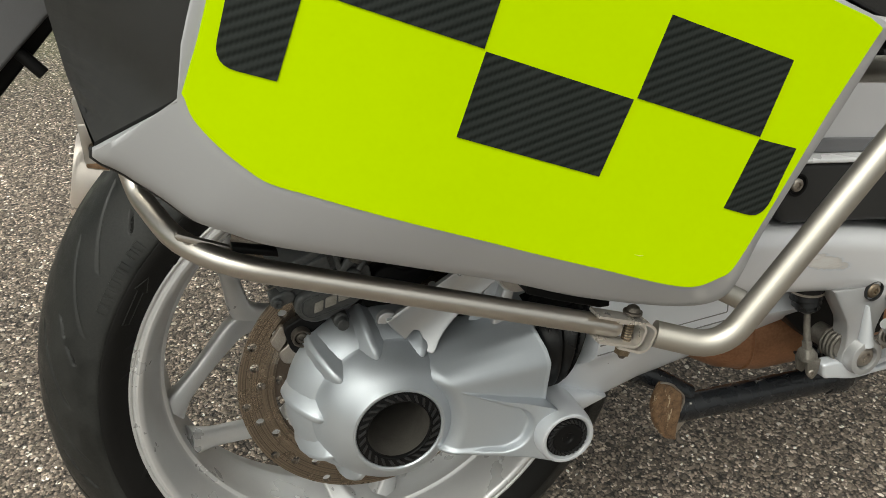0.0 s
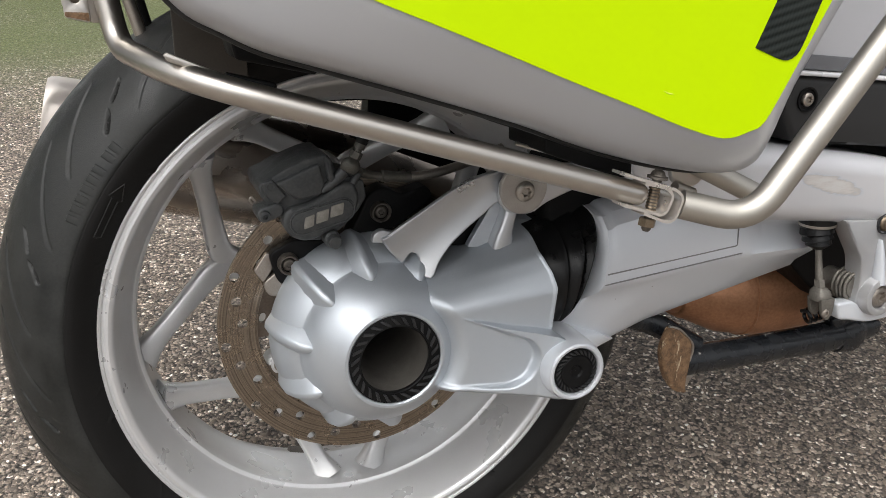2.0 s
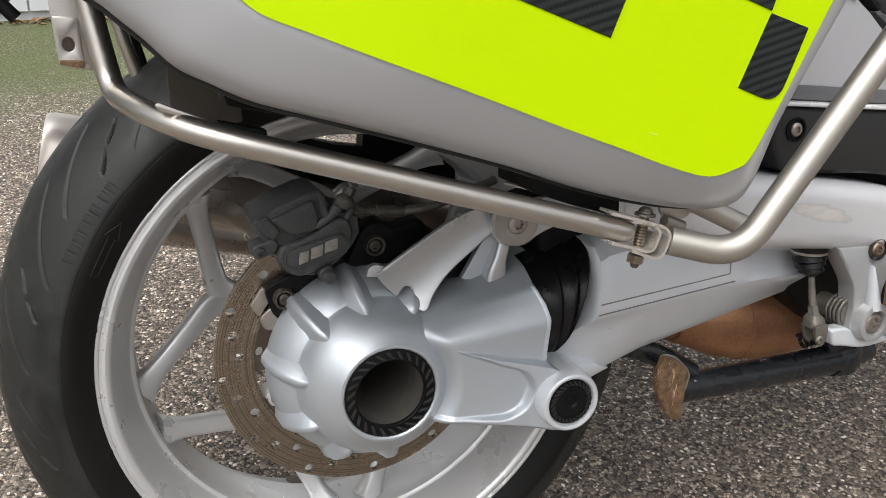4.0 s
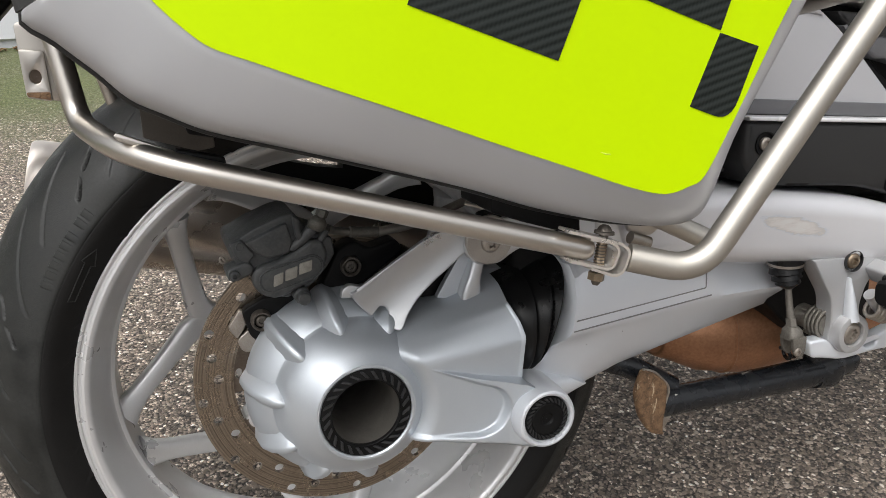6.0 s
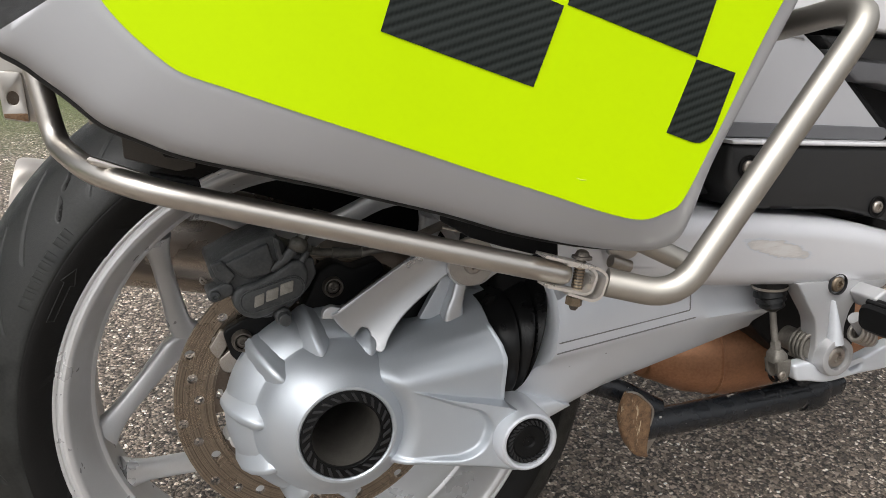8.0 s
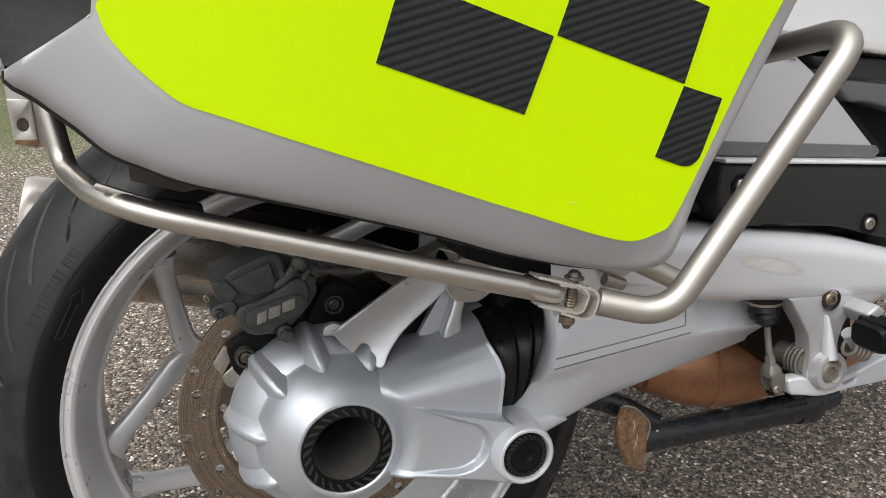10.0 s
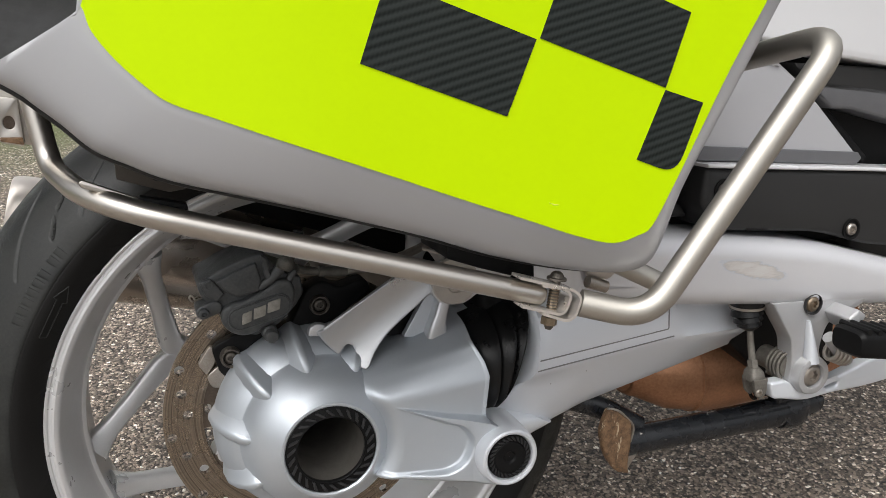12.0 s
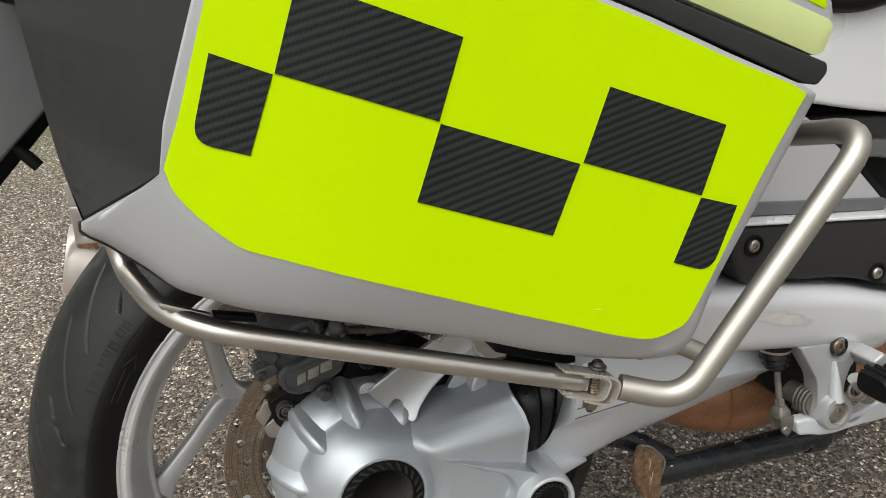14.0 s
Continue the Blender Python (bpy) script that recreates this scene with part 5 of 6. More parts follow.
SQUARES = [
    (((-0.110, 0.426), (-0.0785, 0.412), (-0.096, 0.369), (-0.126, 0.3795)), (0, 0, 0, 0.012)),
    (((-0.060, 0.460), (-0.0775, 0.4125), (0.0130, 0.3765), (0.0310, 0.423)), 0),
    (((0.0140, 0.375), (0.1050, 0.339), (0.0845, 0.295), (-0.0040, 0.3305)), 0),
    (((0.127, 0.385), (0.2150, 0.351), (0.1970, 0.3050), (0.1075, 0.3395)), 0),
    (((0.1970, 0.3035), (0.2265, 0.2935), (0.2065, 0.2480), (0.1760, 0.2605)), (0, 0, 0.014, 0)),
]
for pts, r in SQUARES:
    part("carbon_square", face_patch(dense(rounded(pts, list(r) if r else 0, 6), 0.01), 0.0010, 4), CARBON, pannier, "black carbon-weave film square", smooth=60)
SCRATCHYELLOW = mat("scratched_film", (0.62, 0.74, 0.12), 0.5)
for x, z, u, w in ((0.1123, 0.2391, 0.0073, -0.0022),):
    part("film_scratch", tube([(x, film_y(x, z) - 0.0004, z), (x + u * 0.5, film_y(x, z) - 0.0004, z + w * 0.75), (x + u, film_y(x, z) - 0.0004, z + w)], [0.0001, 0.0004, 0.0001], n=8), SCRATCHYELLOW, pannier)
band = rounded([(-0.078, 0.5215), (0.1225, 0.4420), (0.286, 0.3705), (0.297, 0.3680), (0.305, 0.3760), (0.3045, 0.3830), (0.173, 0.4355), (0.130, 0.4530), (-0.070, 0.536)], [0, 0, 0.002, 0.003, 0.003, 0.003, 0, 0, 0])
part("closing_band", sheet([band], -0.357, -0.18, 0.002), DARKGREY, pannier, "dark closing band under the top lid", smooth=40)
top = rounded([(-0.070, 0.538), (0.130, 0.4550), (0.296, 0.3870), (0.3105, 0.4060), (0.3070, 0.4300), (0.15, 0.505), (-0.03, 0.580)], [0, 0.0, 0.006, 0.008, 0.02, 0, 0])
part("top_lid", sheet([top], -0.3555, -0.18, 0.005, 4), LILAC, pannier, "silver top lid of the pannier")
pale = rounded([(-0.05, 0.5360), (0.130, 0.4570), (0.292, 0.3890), (0.3005, 0.3905), (0.3075, 0.4075), (0.3040, 0.4120), (0.15, 0.476), (-0.04, 0.5570)], [0, 0, 0.002, 0.006, 0.006, 0.004, 0, 0])
part("pale_strip", sheet([pale], -0.3562, -0.350, 0.0004, 1), PALEYELLOW, pannier, "pale yellow reflective strip")
part("upper_strip", sheet([rounded([(-0.03, 0.565), (0.15, 0.4840), (0.300, 0.4190), (0.300, 0.4280), (0.15, 0.500), (-0.02, 0.572)], 0.003)], -0.3562, -0.350, 0.0004, 1), YELLOW, pannier)
part("rubber_pad", sheet([rounded([(0.060, 0.222), (0.125, 0.200), (0.125, 0.1757), (0.117, 0.1762), (0.084, 0.1885), (0.060, 0.1985)], 0.0015)], -0.3165, -0.262, 0.0015), BLACK, pannier, "black rubber support pad")
part("steel_lip", tube([(0.052, -0.290, 0.2010), (0.086, -0.2955, 0.1895), (0.0895, -0.2955, 0.1950), (0.0850, -0.2950, 0.2060)], 0.0012, 0.004, n=8), STEEL, pannier, "bent bright steel lip of the support")
part("rubber_pad", sheet([rounded([(-0.125, 0.30), (-0.07, 0.28), (-0.07, 0.250), (-0.118, 0.262)], 0.002)], -0.262, -0.215, 0.002), BLACK, pannier)

# ---- footrest plate and brake linkage ----
plate = group("footrest_plate", bike, "scuffed silver cast footrest plate")
pl = rounded([(0.205, 0.178), (0.404, 0.148), (0.505, 0.128), (0.575, 0.105), (0.640, 0.085), (0.640, 0.045), (0.520, 0.058), (0.437, 0.073), (0.325, 0.090), (0.205, 0.112)], [0.01, 0.05, 0.05, 0.04, 0.01, 0.01, 0.02, 0.02, 0.05, 0.01])
brk = rounded([(0.434, 0.078), (0.560, 0.066), (0.545, 0.056), (0.5216, 0.054), (0.5055, 0.044), (0.4976, 0.0198), (0.5027, 0.0017), (0.5078, -0.008), (0.503, -0.022), (0.4843, -0.0264), (0.4650, -0.018), (0.4612, -0.0078), (0.4640, 0.0086), (0.4618, 0.0343)], [0.002, 0.01, 0.005, 0.01, 0.012, 0.012, 0.008, 0.008, 0.01, 0.012, 0.01, 0.006, 0.01, 0.008])
CASTALLOY = mat("cast_alloy", (0.47, 0.47, 0.475), 0.42, 0.45, (0.42, 0.42, 0.425), 20, 900, bump=0.08)
SCUFFED = mat("scuffed_silver_paint", (0.68, 0.68, 0.70), 0.36, 0.35, (0.63, 0.63, 0.65), 8, 1500, coat=0.2)


def scuff(m):
    """A pale scrape with rusty and blue edges where a boot rubs."""
    n, l = m.node_tree.nodes, m.node_tree.links
    b = n["Principled BSDF"]
    old = b.inputs["Base Color"].links[0].from_socket
    co, mp = n.new("ShaderNodeTexCoord"), n.new("ShaderNodeMapping")
    mp.inputs["Location"].default_value = (-0.408, 0.0, -0.1165)
    l.new(co.outputs["Object"], mp.inputs["Vector"])
    no = n.new("ShaderNodeTexNoise")
    no.inputs["Scale"].default_value, no.inputs["Detail"].default_value, no.inputs["Roughness"].default_value = 120, 8, 0.75
    drawn = n.new("ShaderNodeMapping")
    drawn.inputs["Scale"].default_value = (0.28, 1.0, 1.3)
    drawn.inputs["Rotation"].default_value = (0, radians(-14), 0)
    l.new(co.outputs["Object"], drawn.inputs["Vector"])
    l.new(drawn.outputs[0], no.inputs["Vector"])
    sep = n.new("ShaderNodeSeparateXYZ")
    l.new(mp.outputs[0], sep.inputs[0])

    def math_node(op, a, c=None, d=None):
        q = n.new("ShaderNodeMath")
        q.operation = op
        for k, v in enumerate((a, c, d)):
            if v is None:
                continue
            if isinstance(v, (int, float)):
                q.inputs[k].default_value = v
            else:
                l.new(v, q.inputs[k])
        return q.outputs[0]

    x = math_node("MULTIPLY", sep.outputs["X"], 1 / 0.036)
    z = math_node("MULTIPLY", math_node("MULTIPLY_ADD", sep.outputs["X"], 0.28, sep.outputs["Z"]), 1 / 0.0085)
    d = math_node("ADD", math_node("MULTIPLY", x, x), math_node("MULTIPLY", z, z))
    d = math_node("ADD", d, math_node("MULTIPLY_ADD", no.outputs["Fac"], 3.2, -1.6))
    ramp = n.new("ShaderNodeValToRGB")
    e = ramp.color_ramp.elements
    e[0].position, e[0].color = 0.0, (0.70, 0.69, 0.675, 1)
    e[1].position, e[1].color = 1.0, (0.58, 0.61, 0.66, 1)
    e.new(0.45).color = (0.66, 0.63, 0.61, 1)
    e.new(0.62).color = (0.60, 0.58, 0.56, 1)
    e.new(0.80).color = (0.55, 0.53, 0.52, 1)
    e.new(0.90).color = (0.52, 0.56, 0.62, 1)
    l.new(d, ramp.inputs[0])
    f = n.new("ShaderNodeMapRange")
    f.inputs["From Min"].default_value, f.inputs["From Max"].default_value = 1.25, 0.8
    l.new(d, f.inputs["Value"])
    mix = n.new("ShaderNodeMix")
    mix.data_type = "RGBA"
    l.new(f.outputs[0], mix.inputs["Factor"])
    l.new(old, mix.inputs["A"])
    l.new(ramp.outputs[0], mix.inputs["B"])
    l.new(mix.outputs["Result"], b.inputs["Base Color"])


scuff(SCUFFED)
part("plate_body", sheet([pl], -0.2165, -0.12, 0.020, 7), SCUFFED, plate, smooth=60)
part("bracket", sheet([brk], -0.2135, -0.192, 0.0018, 2), CASTALLOY, plate, smooth=30)
part("pivot_boss", revolve([(0.0205, -0.19), (0.0205, -0.219), (0.0190, -0.2235), (0.0165, -0.2245), (0.0130, -0.2240), (0.0122, -0.222), (0.0122, -0.215), (0.001, -0.215)], 48, (0.483, -0.0040)), CASTALLOY, plate)
screw("pivot_bolt", 0.483, -0.2185, -0.0040, 0.0118, plate, DULLSTEEL)
part("stiffener", loft([squircle((0.4797, -0.2140, 0.0535), (1, 0, 0), (0, 1, 0), 0.0012, 0.004, 2, 16), squircle((0.4812, -0.2170, 0.032), (1, 0, 0), (0, 1, 0), 0.0045, 0.006, 2, 16), squircle((0.4825, -0.219, 0.010), (1, 0, 0), (0, 1, 0), 0.008, 0.008, 2, 16)]), SILVER, plate, smooth=60)
part("screw_recess", revolve([(0.0106, -0.2135), (0.0106, -0.2168), (0.0100, -0.2166), (0.0096, -0.2135), (0.001, -0.2135)], 36, (0.484, 0.0697)), CAPGREY, plate)
screw("plate_screw", 0.484, -0.2140, 0.0697, 0.0080, plate, BRASSY)

link = group("brake_linkage", bike, "brake push rod with rubber gaiter, fork end and silver lever")
part("gaiter", tube([(0.4275, -0.186, 0.076), (0.4275, -0.186, 0.067), (0.4275, -0.186, 0.0655), (0.4275, -0.187, 0.060), (0.4278, -0.187, 0.0585), (0.4282, -0.188, 0.054), (0.4285, -0.188, 0.0528), (0.4290, -0.189, 0.049), (0.4292, -0.189, 0.044)], [0.0170, 0.0172, 0.0150, 0.0160, 0.0138, 0.0146, 0.0118, 0.0122, 0.0050], n=28), BOOT, link)
part("gaiter_ring", tube([(0.4275, -0.186, 0.0705), (0.4275, -0.186, 0.0680)], 0.0176, n=28), DULLSTEEL, link)
ROD = mat("weathered_rod", (0.24, 0.225, 0.20), 0.55, 0.6, (0.13, 0.118, 0.10), 90, 600, bump=0.4, bscale=900)
part("push_rod", tube([(0.4292, -0.189, 0.050), (0.4294, -0.192, 0.030), (0.4292, -0.196, 0.012)], [0.0030, 0.0034, 0.0038], n=14), ROD, link)
part("rod_nut", tube([(0.4292, -0.1955, 0.014), (0.4290, -0.198, 0.005)], 0.0054, n=6), ROD, link)
part("fork_end", loft([squircle((0.4290, -0.198, 0.007), (1, 0, 0), (0, 1, 0), 0.0050, 0.0055, 3, 20), squircle((0.4288, -0.199, 0.003), (1, 0, 0), (0, 1, 0), 0.0078, 0.0085, 4, 20), squircle((0.4285, -0.200, -0.003), (1, 0, 0), (0, 1, 0), 0.0088, 0.0090, 4, 20), squircle((0.4284, -0.200, -0.005), (1, 0, 0), (0, 1, 0), 0.0086, 0.0088, 4, 20)]), ROD, link, smooth=40)
for y in (-0.2085, -0.1935):
    part("fork_cheek", sheet([rounded([(0.4200, -0.002), (0.4372, -0.002), (0.4362, -0.018), (0.4300, -0.0255), (0.4225, -0.018)], [0.001, 0.001, 0.006, 0.008, 0.006])], y - 0.002, y + 0.002, 0.0008), ROD, link)
screw("fork_pin", 0.4265, -0.2105, -0.0160, 0.0042, link, DULLSTEEL)
part("lever", sheet([rounded([(0.436, -0.006), (0.458, -0.006), (0.475, -0.024), (0.505, -0.020), (0.540, -0.012), (0.570, -0.004), (0.650, -0.006), (0.650, -0.030), (0.560, -0.034), (0.520, -0.032), (0.480, -0.034), (0.452, -0.026), (0.440, -0.024)], [0.004, 0.01, 0.02, 0.02, 0.02, 0.03, 0.005, 0.005, 0.03, 0.02, 0.02, 0.01, 0.005]), stadium(0.512, -0.0225, 0.520, -0.0215, 0.0042, 8)[::-1]], -0.2155, -0.200, 0.003), SILVER, link)


def coil(c, axis_end, r, wire, turns, n=14):
    a, b = Vector(c), Vector(axis_end)
    w = (b - a).normalized()
    u = w.orthogonal().normalized()
    v = w.cross(u)
    pts = [a + (b - a) * (i / (turns * n)) + (u * math.cos(2 * math.pi * i / n) + v * math.sin(2 * math.pi * i / n)) * r for i in range(int(turns * n) + 1)]
    return tube(pts, wire, n=8)


part("return_spring", coil((0.4675, -0.186, 0.003), (0.4675, -0.206, 0.003), 0.0150, 0.0019, 4), ROD, link, smooth=60)
part("spring_core", tube([(0.4675, -0.17, 0.003), (0.4675, -0.206, 0.003)], 0.0120, n=24), ROD, link)
peg = group("footpeg", bike, "black ribbed rubber footpeg on a silver hinge")
rub = loft([squircle((0.474, -0.268, 0.0505), (0, 1, 0), (0, 0, 1), 0.017, 0.0105, 4, 32), squircle((0.478, -0.268, 0.0500), (0, 1, 0), (0, 0, 1), 0.0195, 0.0135, 4, 32), squircle((0.60, -0.268, 0.0250), (0, 1, 0), (0, 0, 1), 0.0195, 0.0150, 4, 32)])
part("peg_rubber", moved(rub, Matrix.Identity(4)), BLACK, peg, "black ribbed rubber")
for k in range(9):
    f = k / 9
    part("rubber_rib", tube([(0.484 + 0.115 * f, -0.285, 0.0625 - 0.024 * f), (0.484 + 0.115 * f, -0.251, 0.0625 - 0.024 * f)], 0.0030, n=10), BLACK, peg)
part("hinge", sheet([rounded([(0.510, 0.044), (0.524, 0.060), (0.514, 0.068), (0.500, 0.060)], 0.003)], -0.245, -0.212, 0.003), CASTALLOY, peg)
part("peg_spring", coil((0.492, -0.232, 0.026), (0.512, -0.232, 0.016), 0.009, 0.0024, 4), DULLSTEEL, peg, smooth=60)
part("hinge_post", tube([(0.490, -0.232, 0.040), (0.515, -0.232, 0.010)], 0.0065, n=18), CASTALLOY, peg)

# ---- side covers above the plate ----
covers = group("side_covers", bike, "dark grey and silver side covers above the footrest plate")
part("dark_cover", sheet([rounded([(0.357, 0.217), (0.545, 0.196), (0.80, 0.165), (0.80, 0.085), (0.560, 0.118), (0.500, 0.1400), (0.368, 0.157), (0.352, 0.185)], [0.004, 0.02, 0.01, 0.01, 0.03, 0.03, 0.006, 0.01])], -0.206, -0.10, 0.006, 4), DARKGREY, covers, "dark grey plastic cover with two screws")
for x, z, y in ((0.3765, 0.1950, -0.2065), (0.5350, 0.1385, -0.2065)):
    part("screw_seat", revolve([(0.0105, y + 0.0006), (0.0110, y - 0.0014), (0.0095, y - 0.0012), (0.0088, y + 0.0004), (0.001, y + 0.0004)], 32, (x, z)), BLACK, covers)
    screw("cover_screw", x, y - 0.0006, z, 0.0062, covers, DULLSTEEL)
part("trim_line", sheet([rounded([(0.356, 0.2215), (0.545, 0.2005), (0.80, 0.170), (0.80, 0.166), (0.545, 0.1965), (0.357, 0.2175)], 0.001)], -0.209, -0.17, 0.0015), WHITEPAINT, covers)
part("silver_cover", sheet([rounded([(0.30, 0.345), (0.4485, 0.3090), (0.4729, 0.2906), (0.505, 0.2620), (0.5640, 0.2030), (0.5580, 0.1985), (0.356, 0.2225), (0.30, 0.23)], [0, 0.003, 0, 0, 0.004, 0.004, 0.004, 0])], -0.186, -0.10, 0.003, 3), LILAC, covers, "grey silver side cover")
part("cover_fold", sheet([rounded([(0.30, 0.342), (0.447, 0.3080), (0.4520, 0.3020), (0.400, 0.3120), (0.30, 0.333)], 0.001)], -0.1885, -0.16, 0.002, 2), LILAC, covers, "raised upper fold of the silver cover")
# grey strip for the dark reflection along the silver cover's lower edge
part("reflection_band", sheet([rounded([(0.300, 0.2420), (0.356, 0.236), (0.555, 0.2125), (0.560, 0.206), (0.553, 0.200), (0.356, 0.2225), (0.30, 0.23)], 0.002)], -0.190, -0.16, 0.001), TAILGREY, covers)
part("dark_wing", sheet([rounded([(0.478, 0.292), (0.500, 0.288), (0.590, 0.274), (0.80, 0.245), (0.80, 0.19), (0.62, 0.235), (0.545, 0.2560), (0.520, 0.258)], 0.003)], -0.186, -0.12, 0.003), TAILGREY, covers, "dark grey wing panel")
part("frame_strut", tube([(0.500, -0.165, 0.280), (0.585, -0.165, 0.200)], 0.006, n=12), BLACK, covers)
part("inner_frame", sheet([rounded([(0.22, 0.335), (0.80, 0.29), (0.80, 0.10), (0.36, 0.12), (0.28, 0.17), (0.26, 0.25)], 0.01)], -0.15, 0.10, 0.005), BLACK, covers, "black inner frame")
part("black_trim", sheet([rounded([(0.470, 0.305), (0.575, 0.2950), (0.80, 0.260), (0.80, 0.235), (0.505, 0.277), (0.485, 0.290)], 0.003)], -0.186, -0.12, 0.003), DARKGREY, covers)
part("white_fairing", sheet([rounded([(0.36, 0.342), (0.505, 0.3090), (0.600, 0.2935), (0.80, 0.262), (0.80, 0.46), (0.60, 0.44), (0.40, 0.425)], [0.004, 0.05, 0.05, 0, 0, 0.05, 0.02])], -0.196, 0.05, 0.004, 3), WHITEPAINT, covers, "white silver fairing panel", smooth=50)
part("grab_tube", tube([(0.40, -0.20, 0.43), (0.48, -0.20, 0.410), (0.62, -0.20, 0.445)], 0.012, 0.05, n=18), BLACK, covers)
part("gap_block", sheet([rounded([(0.405, 0.162), (0.432, 0.158), (0.432, 0.150), (0.405, 0.152)], 0.002)], -0.205, -0.19, 0.001), BLACK, covers)
part("dark_tongue", sheet([rounded([(0.29, 0.190), (0.352, 0.180), (0.362, 0.166), (0.29, 0.170)], 0.004)], -0.175, -0.12, 0.004), DARKGREY, covers)

# ---- exhaust: brown collector under the arm and the silencer beyond the wheel ----
col = [squircle((0.372, -0.02, -0.052), (0, 1, 0), (0, 0, 1), 0.020, 0.018, 2.2), squircle((0.390, -0.02, -0.054), (0, 1, 0), (0, 0, 1), 0.035, 0.030, 2.3), squircle((0.430, -0.025, -0.058), (0, 1, 0), (0, 0, 1), 0.055, 0.046, 2.5), squircle((0.480, -0.025, -0.060), (0, 1, 0), (0, 0, 1), 0.066, 0.056, 2.6),
       squircle((0.545, -0.025, -0.058), (0, 1, 0), (0, 0, 1), 0.070, 0.058, 2.6), squircle((0.70, -0.02, -0.050), (0, 1, 0), (0, 0, 1), 0.070, 0.055, 2.6)]
exh = group("exhaust", bike, "heat-browned collector box and brushed steel silencer")
part("collector", loft(col), RUST, exh, "brown heat-stained collector box", smooth=60)
# two black blocks added behind the linkage, for the deep shade there
part("shade_block", sheet([rounded([(0.500, 0.060), (0.605, 0.050), (0.605, -0.068), (0.535, -0.072), (0.515, -0.030)], 0.006)], -0.108, -0.05, 0.004), BLACK, exh, "black block added for the dark shade behind the brake linkage")
part("shade_block", sheet([rounded([(0.425, 0.105), (0.605, 0.100), (0.605, -0.05), (0.515, -0.050), (0.480, -0.020), (0.452, 0.010), (0.430, 0.030)], 0.006)], -0.130, -0.05, 0.004), BLACK, exh)
part("weld_seam", loft([squircle((x, -0.025, -0.0592), (0, 1, 0), (0, 0, 1), a, b, 2.55) for x, a, b in ((0.4575, 0.0615, 0.0520), (0.4590, 0.0632, 0.0535), (0.4605, 0.0625, 0.0528))]), RUST, exh, smooth=60)
part("pipe_clamp", loft([squircle((x, -0.022, -0.0530), (0, 1, 0), (0, 0, 1), a, a * 0.86, 2.3) for x, a in ((0.3830, 0.0300), (0.3840, 0.0330), (0.3900, 0.0370), (0.3910, 0.0350))]), RUST, exh, smooth=40)
ax = Vector((0.965, 0, -0.262)).normalized()
upv = Vector((0.262, 0, 0.965)).normalized()


def can_ring(s, k=1.0):
    """The silencer's section at that distance from its rear end, which is smaller and drawn upwards."""
    f = max(0.0, 1 - s / 0.085)
    return squircle(Vector((-0.2730, 0.205, 0.153)) + ax * s + upv * 0.016 * f, upv, (0, 1, 0), (0.066 - 0.017 * f) * k, (0.052 - 0.008 * f) * k, 2.2, 48)


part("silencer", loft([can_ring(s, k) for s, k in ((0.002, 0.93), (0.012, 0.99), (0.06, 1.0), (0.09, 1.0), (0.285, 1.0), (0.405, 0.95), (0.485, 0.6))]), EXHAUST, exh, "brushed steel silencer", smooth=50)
# the sleeve's steel is coloured paler than the silencer's, to carry its skylight
part("end_sleeve", loft([can_ring(s, k) for s, k in ((0.020, 0.80), (0.006, 0.86), (0.001, 0.91), (0.0, 0.95), (0.003, 0.99), (0.009, 1.012), (0.016, 1.018), (0.060, 1.018), (0.084, 1.015), (0.086, 0.99))], caps=False), LITSTEEL, exh, "satin steel end sleeve, coloured paler for the skylight on it", smooth=50)

# ---- centre stand, folded up ----
stand = group("centre_stand", bike, "black centre stand with a rusty foot, folded up")
part("stand_tube", tube([(0.312, -0.142, -0.0760), (0.460, -0.142, -0.0827), (0.545, -0.142, -0.0865)], [0.0150, 0.0158, 0.0170], n=28), STANDBLACK, stand, smooth=60)
part("foot_plate", sheet([rounded([(0.2857, -0.0268), (0.2965, -0.0315), (0.3135, -0.0470), (0.3120, -0.0728), (0.3085, -0.0913), (0.3095, -0.1045), (0.2948, -0.0994), (0.2813, -0.0788), (0.2762, -0.0526), (0.2794, -0.0409)], [0.004, 0.004, 0.006, 0.01, 0.006, 0.003, 0.008, 0.01, 0.01, 0.008])], -0.160, -0.148, 0.0042, 4), RUSTY, stand, "rusty worn foot plate", smooth=50)
part("foot_rim", tube([(0.286, -0.1545, -0.0275), (0.2990, -0.1545, -0.0318), (0.3185, -0.1545, -0.0535), (0.3120, -0.1545, -0.0740), (0.3090, -0.1545, -0.0913), (0.3095, -0.1545, -0.1040)], 0.0015, 0.008, n=8), DULLSTEEL, stand, "bare worn steel edge")
part("foot_flap", sheet([rounded([(0.3085, -0.0880), (0.3240, -0.0884), (0.3110, -0.1040)], 0.002)], -0.152, -0.148, 0.001), DULLSTEEL, stand)
part("stand_arm", tube([(0.250, -0.115, -0.022), (0.290, -0.125, -0.036), (0.335, -0.135, -0.066)], 0.012, 0.02, n=16), STANDBLACK, stand)
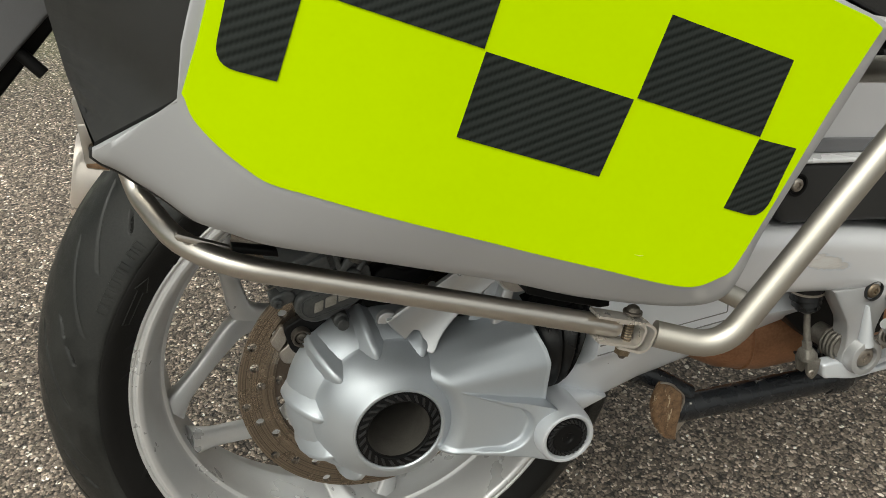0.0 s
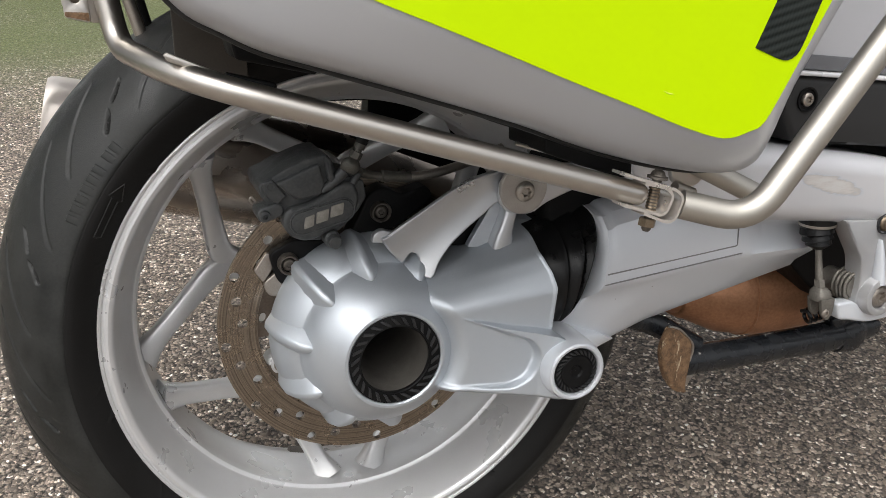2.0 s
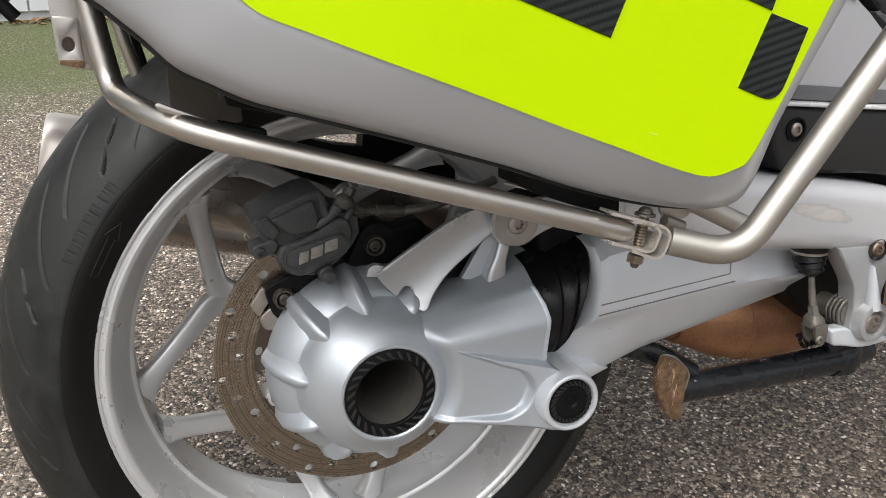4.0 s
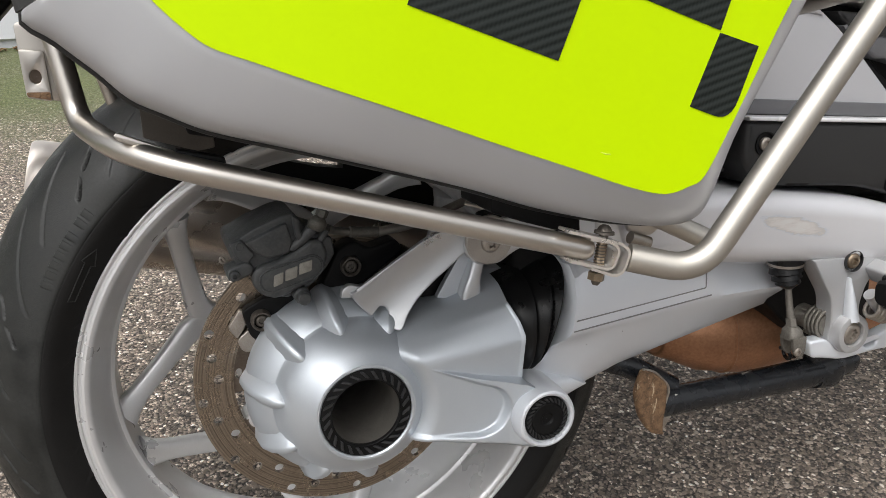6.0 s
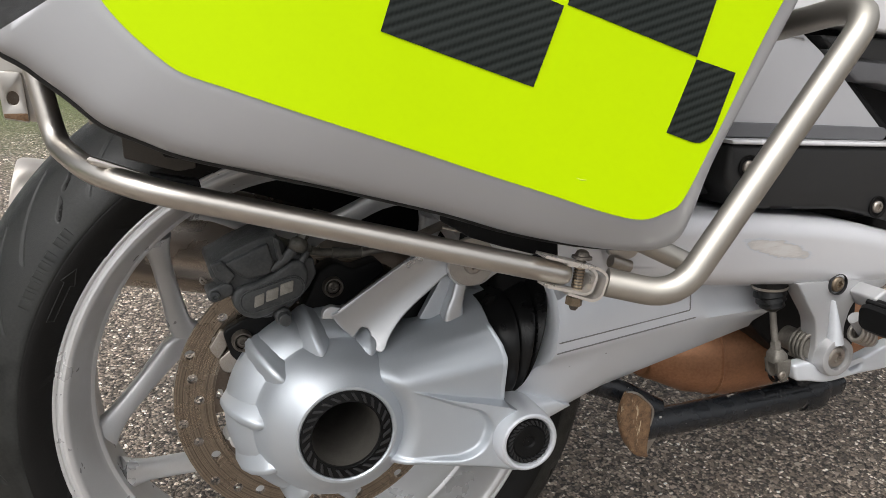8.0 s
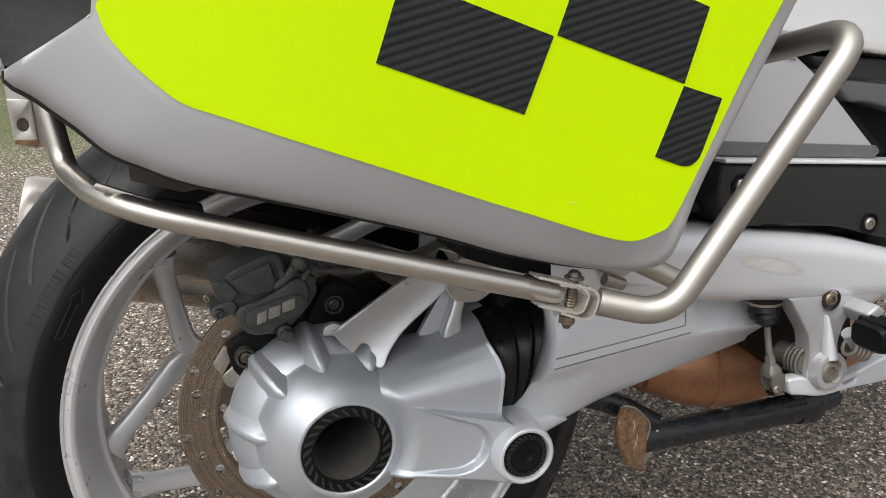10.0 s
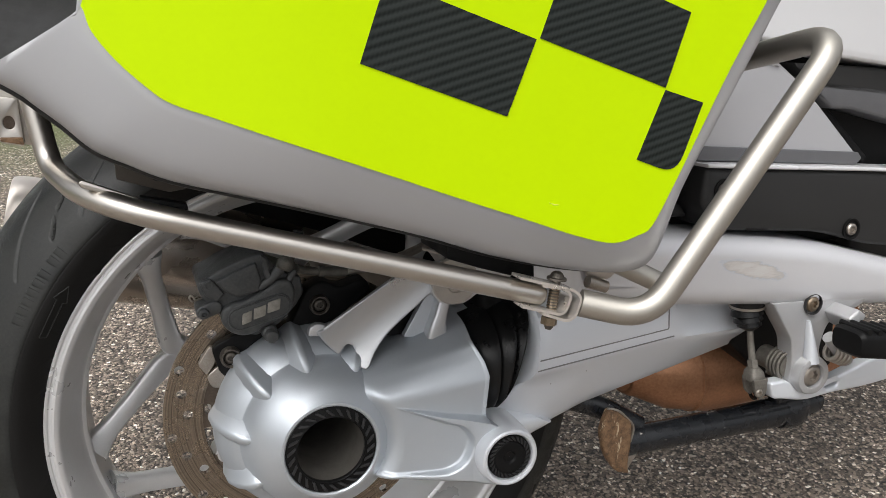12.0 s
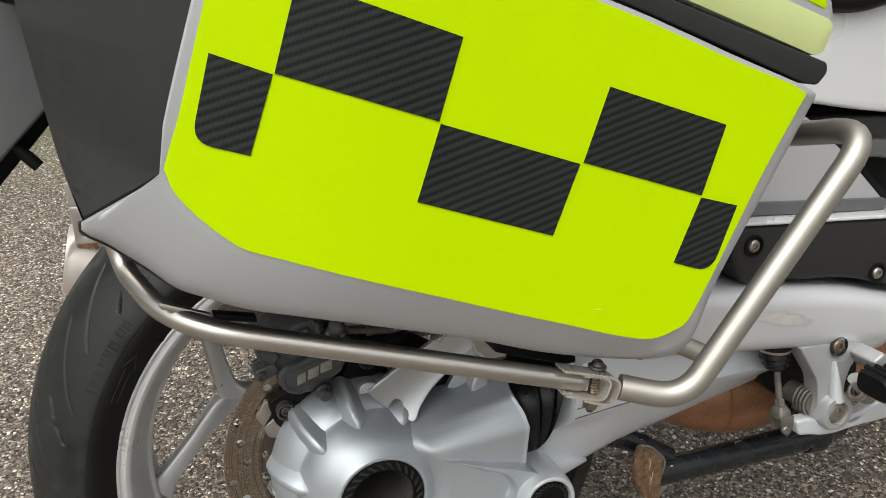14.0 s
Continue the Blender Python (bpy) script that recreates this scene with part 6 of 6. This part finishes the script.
part("stand_lug", loft([squircle((x, -0.142, z), (0, 1, 0), (0.2, 0, 1), a, b, p, 24) for x, z, a, b, p in ((0.518, -0.0858, 0.0168, 0.0172, 2.2), (0.532, -0.0862, 0.0180, 0.0190, 2.6), (0.541, -0.0860, 0.0178, 0.0186, 3.0), (0.5475, -0.0850, 0.0150, 0.0140, 3.0), (0.552, -0.0835, 0.0140, 0.0118, 3.0), (0.566, -0.0825, 0.0140, 0.0108, 3.0), (0.5725, -0.0822, 0.0120, 0.0090, 3.0))]), STANDBLACK, stand, smooth=50)
part("lug_cheek", sheet([rounded([(0.505, -0.060), (0.560, -0.058), (0.570, -0.074), (0.548, -0.082), (0.510, -0.078)], 0.006)], -0.150, -0.134, 0.003), STANDBLACK, stand)
part("stand_spring", coil((0.500, -0.115, -0.070), (0.585, -0.115, -0.060), 0.0075, 0.0022, 12, 10), STANDBLACK, stand, smooth=60)

# ---- mudguard, tail and subframe ----
tail = group("tail", bike, "black inner mudguard and grey tail panel")
mud = [[((0.335 + (0.006 if abs(y) < 0.084 else 0)) * math.cos(radians(a)), y, (0.335 + (0.006 if abs(y) < 0.084 else 0)) * math.sin(radians(a))) for a in range(8, 116, 4)] for y in (-0.085, -0.083, 0.083, 0.085)]
mud += [[(x * 1.012, y, z * 1.012) for x, y, z in row] for row in mud[::-1]]
mb = loft([list(r) for r in zip(*mud)])
part("mudguard", mb, BLACK, tail, "black inner mudguard", smooth=40)
part("subframe", sheet([rounded([(-0.12, 0.36), (0.22, 0.29), (0.30, 0.20), (0.22, 0.175), (0.16, 0.200), (-0.02, 0.335)], 0.01)], -0.12, 0.10, 0.006), BLACK, tail, "black subframe")
part("subframe_rail", tube([(0.00, -0.13, 0.245), (0.12, -0.13, 0.190), (0.26, -0.13, 0.150)], 0.009, 0.03, n=16), BLACK, tail)
part("mount_arm", sheet([rounded([(0.150, 0.195), (0.285, 0.165), (0.285, 0.120), (0.200, 0.125), (0.165, 0.150)], 0.008)], -0.20, -0.196, 0.001), SILVER, tail)
part("tail_panel", sheet([rounded([(-0.236, 0.366), (-0.205, 0.394), (-0.200, 0.70), (-0.42, 0.70), (-0.42, 0.200)], 0.004)], 0.02, 0.05, 0.003), TAILGREY, tail, "grey tail panel")
part("tail_edge", sheet([rounded([(-0.234, 0.354), (-0.205, 0.382), (-0.200, 0.70), (-0.42, 0.70), (-0.42, 0.172)], 0.004)], 0.05, 0.08, 0.003), BLACK, tail)
part("tail_bracket", tube([(-0.272, 0.03, 0.341), (-0.252, 0.03, 0.315)], 0.0060, n=14), BLACK, tail)
part("hugger_side", sheet([rounded([(-0.1435, 0.2434), (-0.1420, 0.3000), (-0.0900, 0.3000), (-0.0900, 0.2300), (-0.1040, 0.2287)], 0.002)], -0.104, -0.098, 0.001), mat("dusty_brown_plastic", (0.055, 0.046, 0.036), 0.5, 0.0, (0.034, 0.028, 0.022), 40, 700), tail, "dusty brown mudguard side")
part("light_stay", tube([(-0.190, -0.02, 0.400), (-0.1690, -0.02, 0.292), (-0.1610, -0.02, 0.256)], 0.0052, n=14), DULLSTEEL, tail, "brownish steel stay")
part("light_stay", tube([(-0.178, -0.01, 0.400), (-0.1600, -0.01, 0.292), (-0.1530, -0.01, 0.256)], 0.0036, n=12), BLACK, tail)
# a black sheet closes the gaps beyond the wheel, with one opening
part("far_sheet", sheet([rounded([(-0.10, 0.28), (-0.02, 0.50), (0.40, 0.42), (0.40, 0.03), (0.27, 0.03), (0.16, 0.09), (0.11, 0.112), (0.06, 0.135), (-0.02, 0.166), (-0.11, 0.195)], 0.01), [(0.062, 0.1800), (0.0, 0.1830), (-0.004, 0.1805), (0.030, 0.1695), (0.060, 0.1640)][::-1]], 0.095, 0.12, 0.0), BLACK, tail, "black sheet beyond the wheel")
other = group("far_pannier", bike, "dark case of the pannier on the far side")
part("far_case", sheet([rounded([(-0.20, 0.345), (-0.20, 0.55), (0.25, 0.50), (0.29, 0.37), (0.20, 0.19), (0.16, 0.19), (-0.06, 0.25)], 0.02)], 0.125, 0.37, 0.02), DARKGREY, other)
for x, z, w in ((0.055, 0.232, 0.030), (0.120, 0.205, 0.016)):
    part("steel_tab", sheet([rounded([(x, z), (x + w, z - 0.35 * w), (x + w, z - 0.35 * w - 0.009), (x, z - 0.011)], 0.001)], -0.06, -0.045, 0.001), WHITEPAINT, tail)
part("hugger_rib", tube([(0.06, -0.10, 0.232), (0.11, -0.12, 0.210), (0.17, -0.13, 0.172)], 0.010, 0.03, n=14), DARKGREY, tail)
part("hugger_rib", tube([(0.12, -0.13, 0.222), (0.17, -0.15, 0.198), (0.20, -0.15, 0.165)], 0.012, 0.03, n=14), DARKGREY, tail)
seat = group("seat_tail", bike, "black seat and tail body above the panniers")
part("seat_body", sheet([rounded([(-0.26, 0.47), (-0.24, 0.62), (0.10, 0.68), (0.60, 0.66), (0.75, 0.60), (0.75, 0.47), (0.42, 0.455), (0.30, 0.42), (0.10, 0.40), (-0.10, 0.42)], 0.03)], -0.165, 0.165, 0.03), BLACK, seat)
part("engine_block", sheet([rounded([(0.66, 0.30), (1.10, 0.30), (1.15, 0.02), (0.72, 0.0), (0.64, 0.05)], 0.03)], -0.11, 0.16, 0.02), DARKGREY, seat)
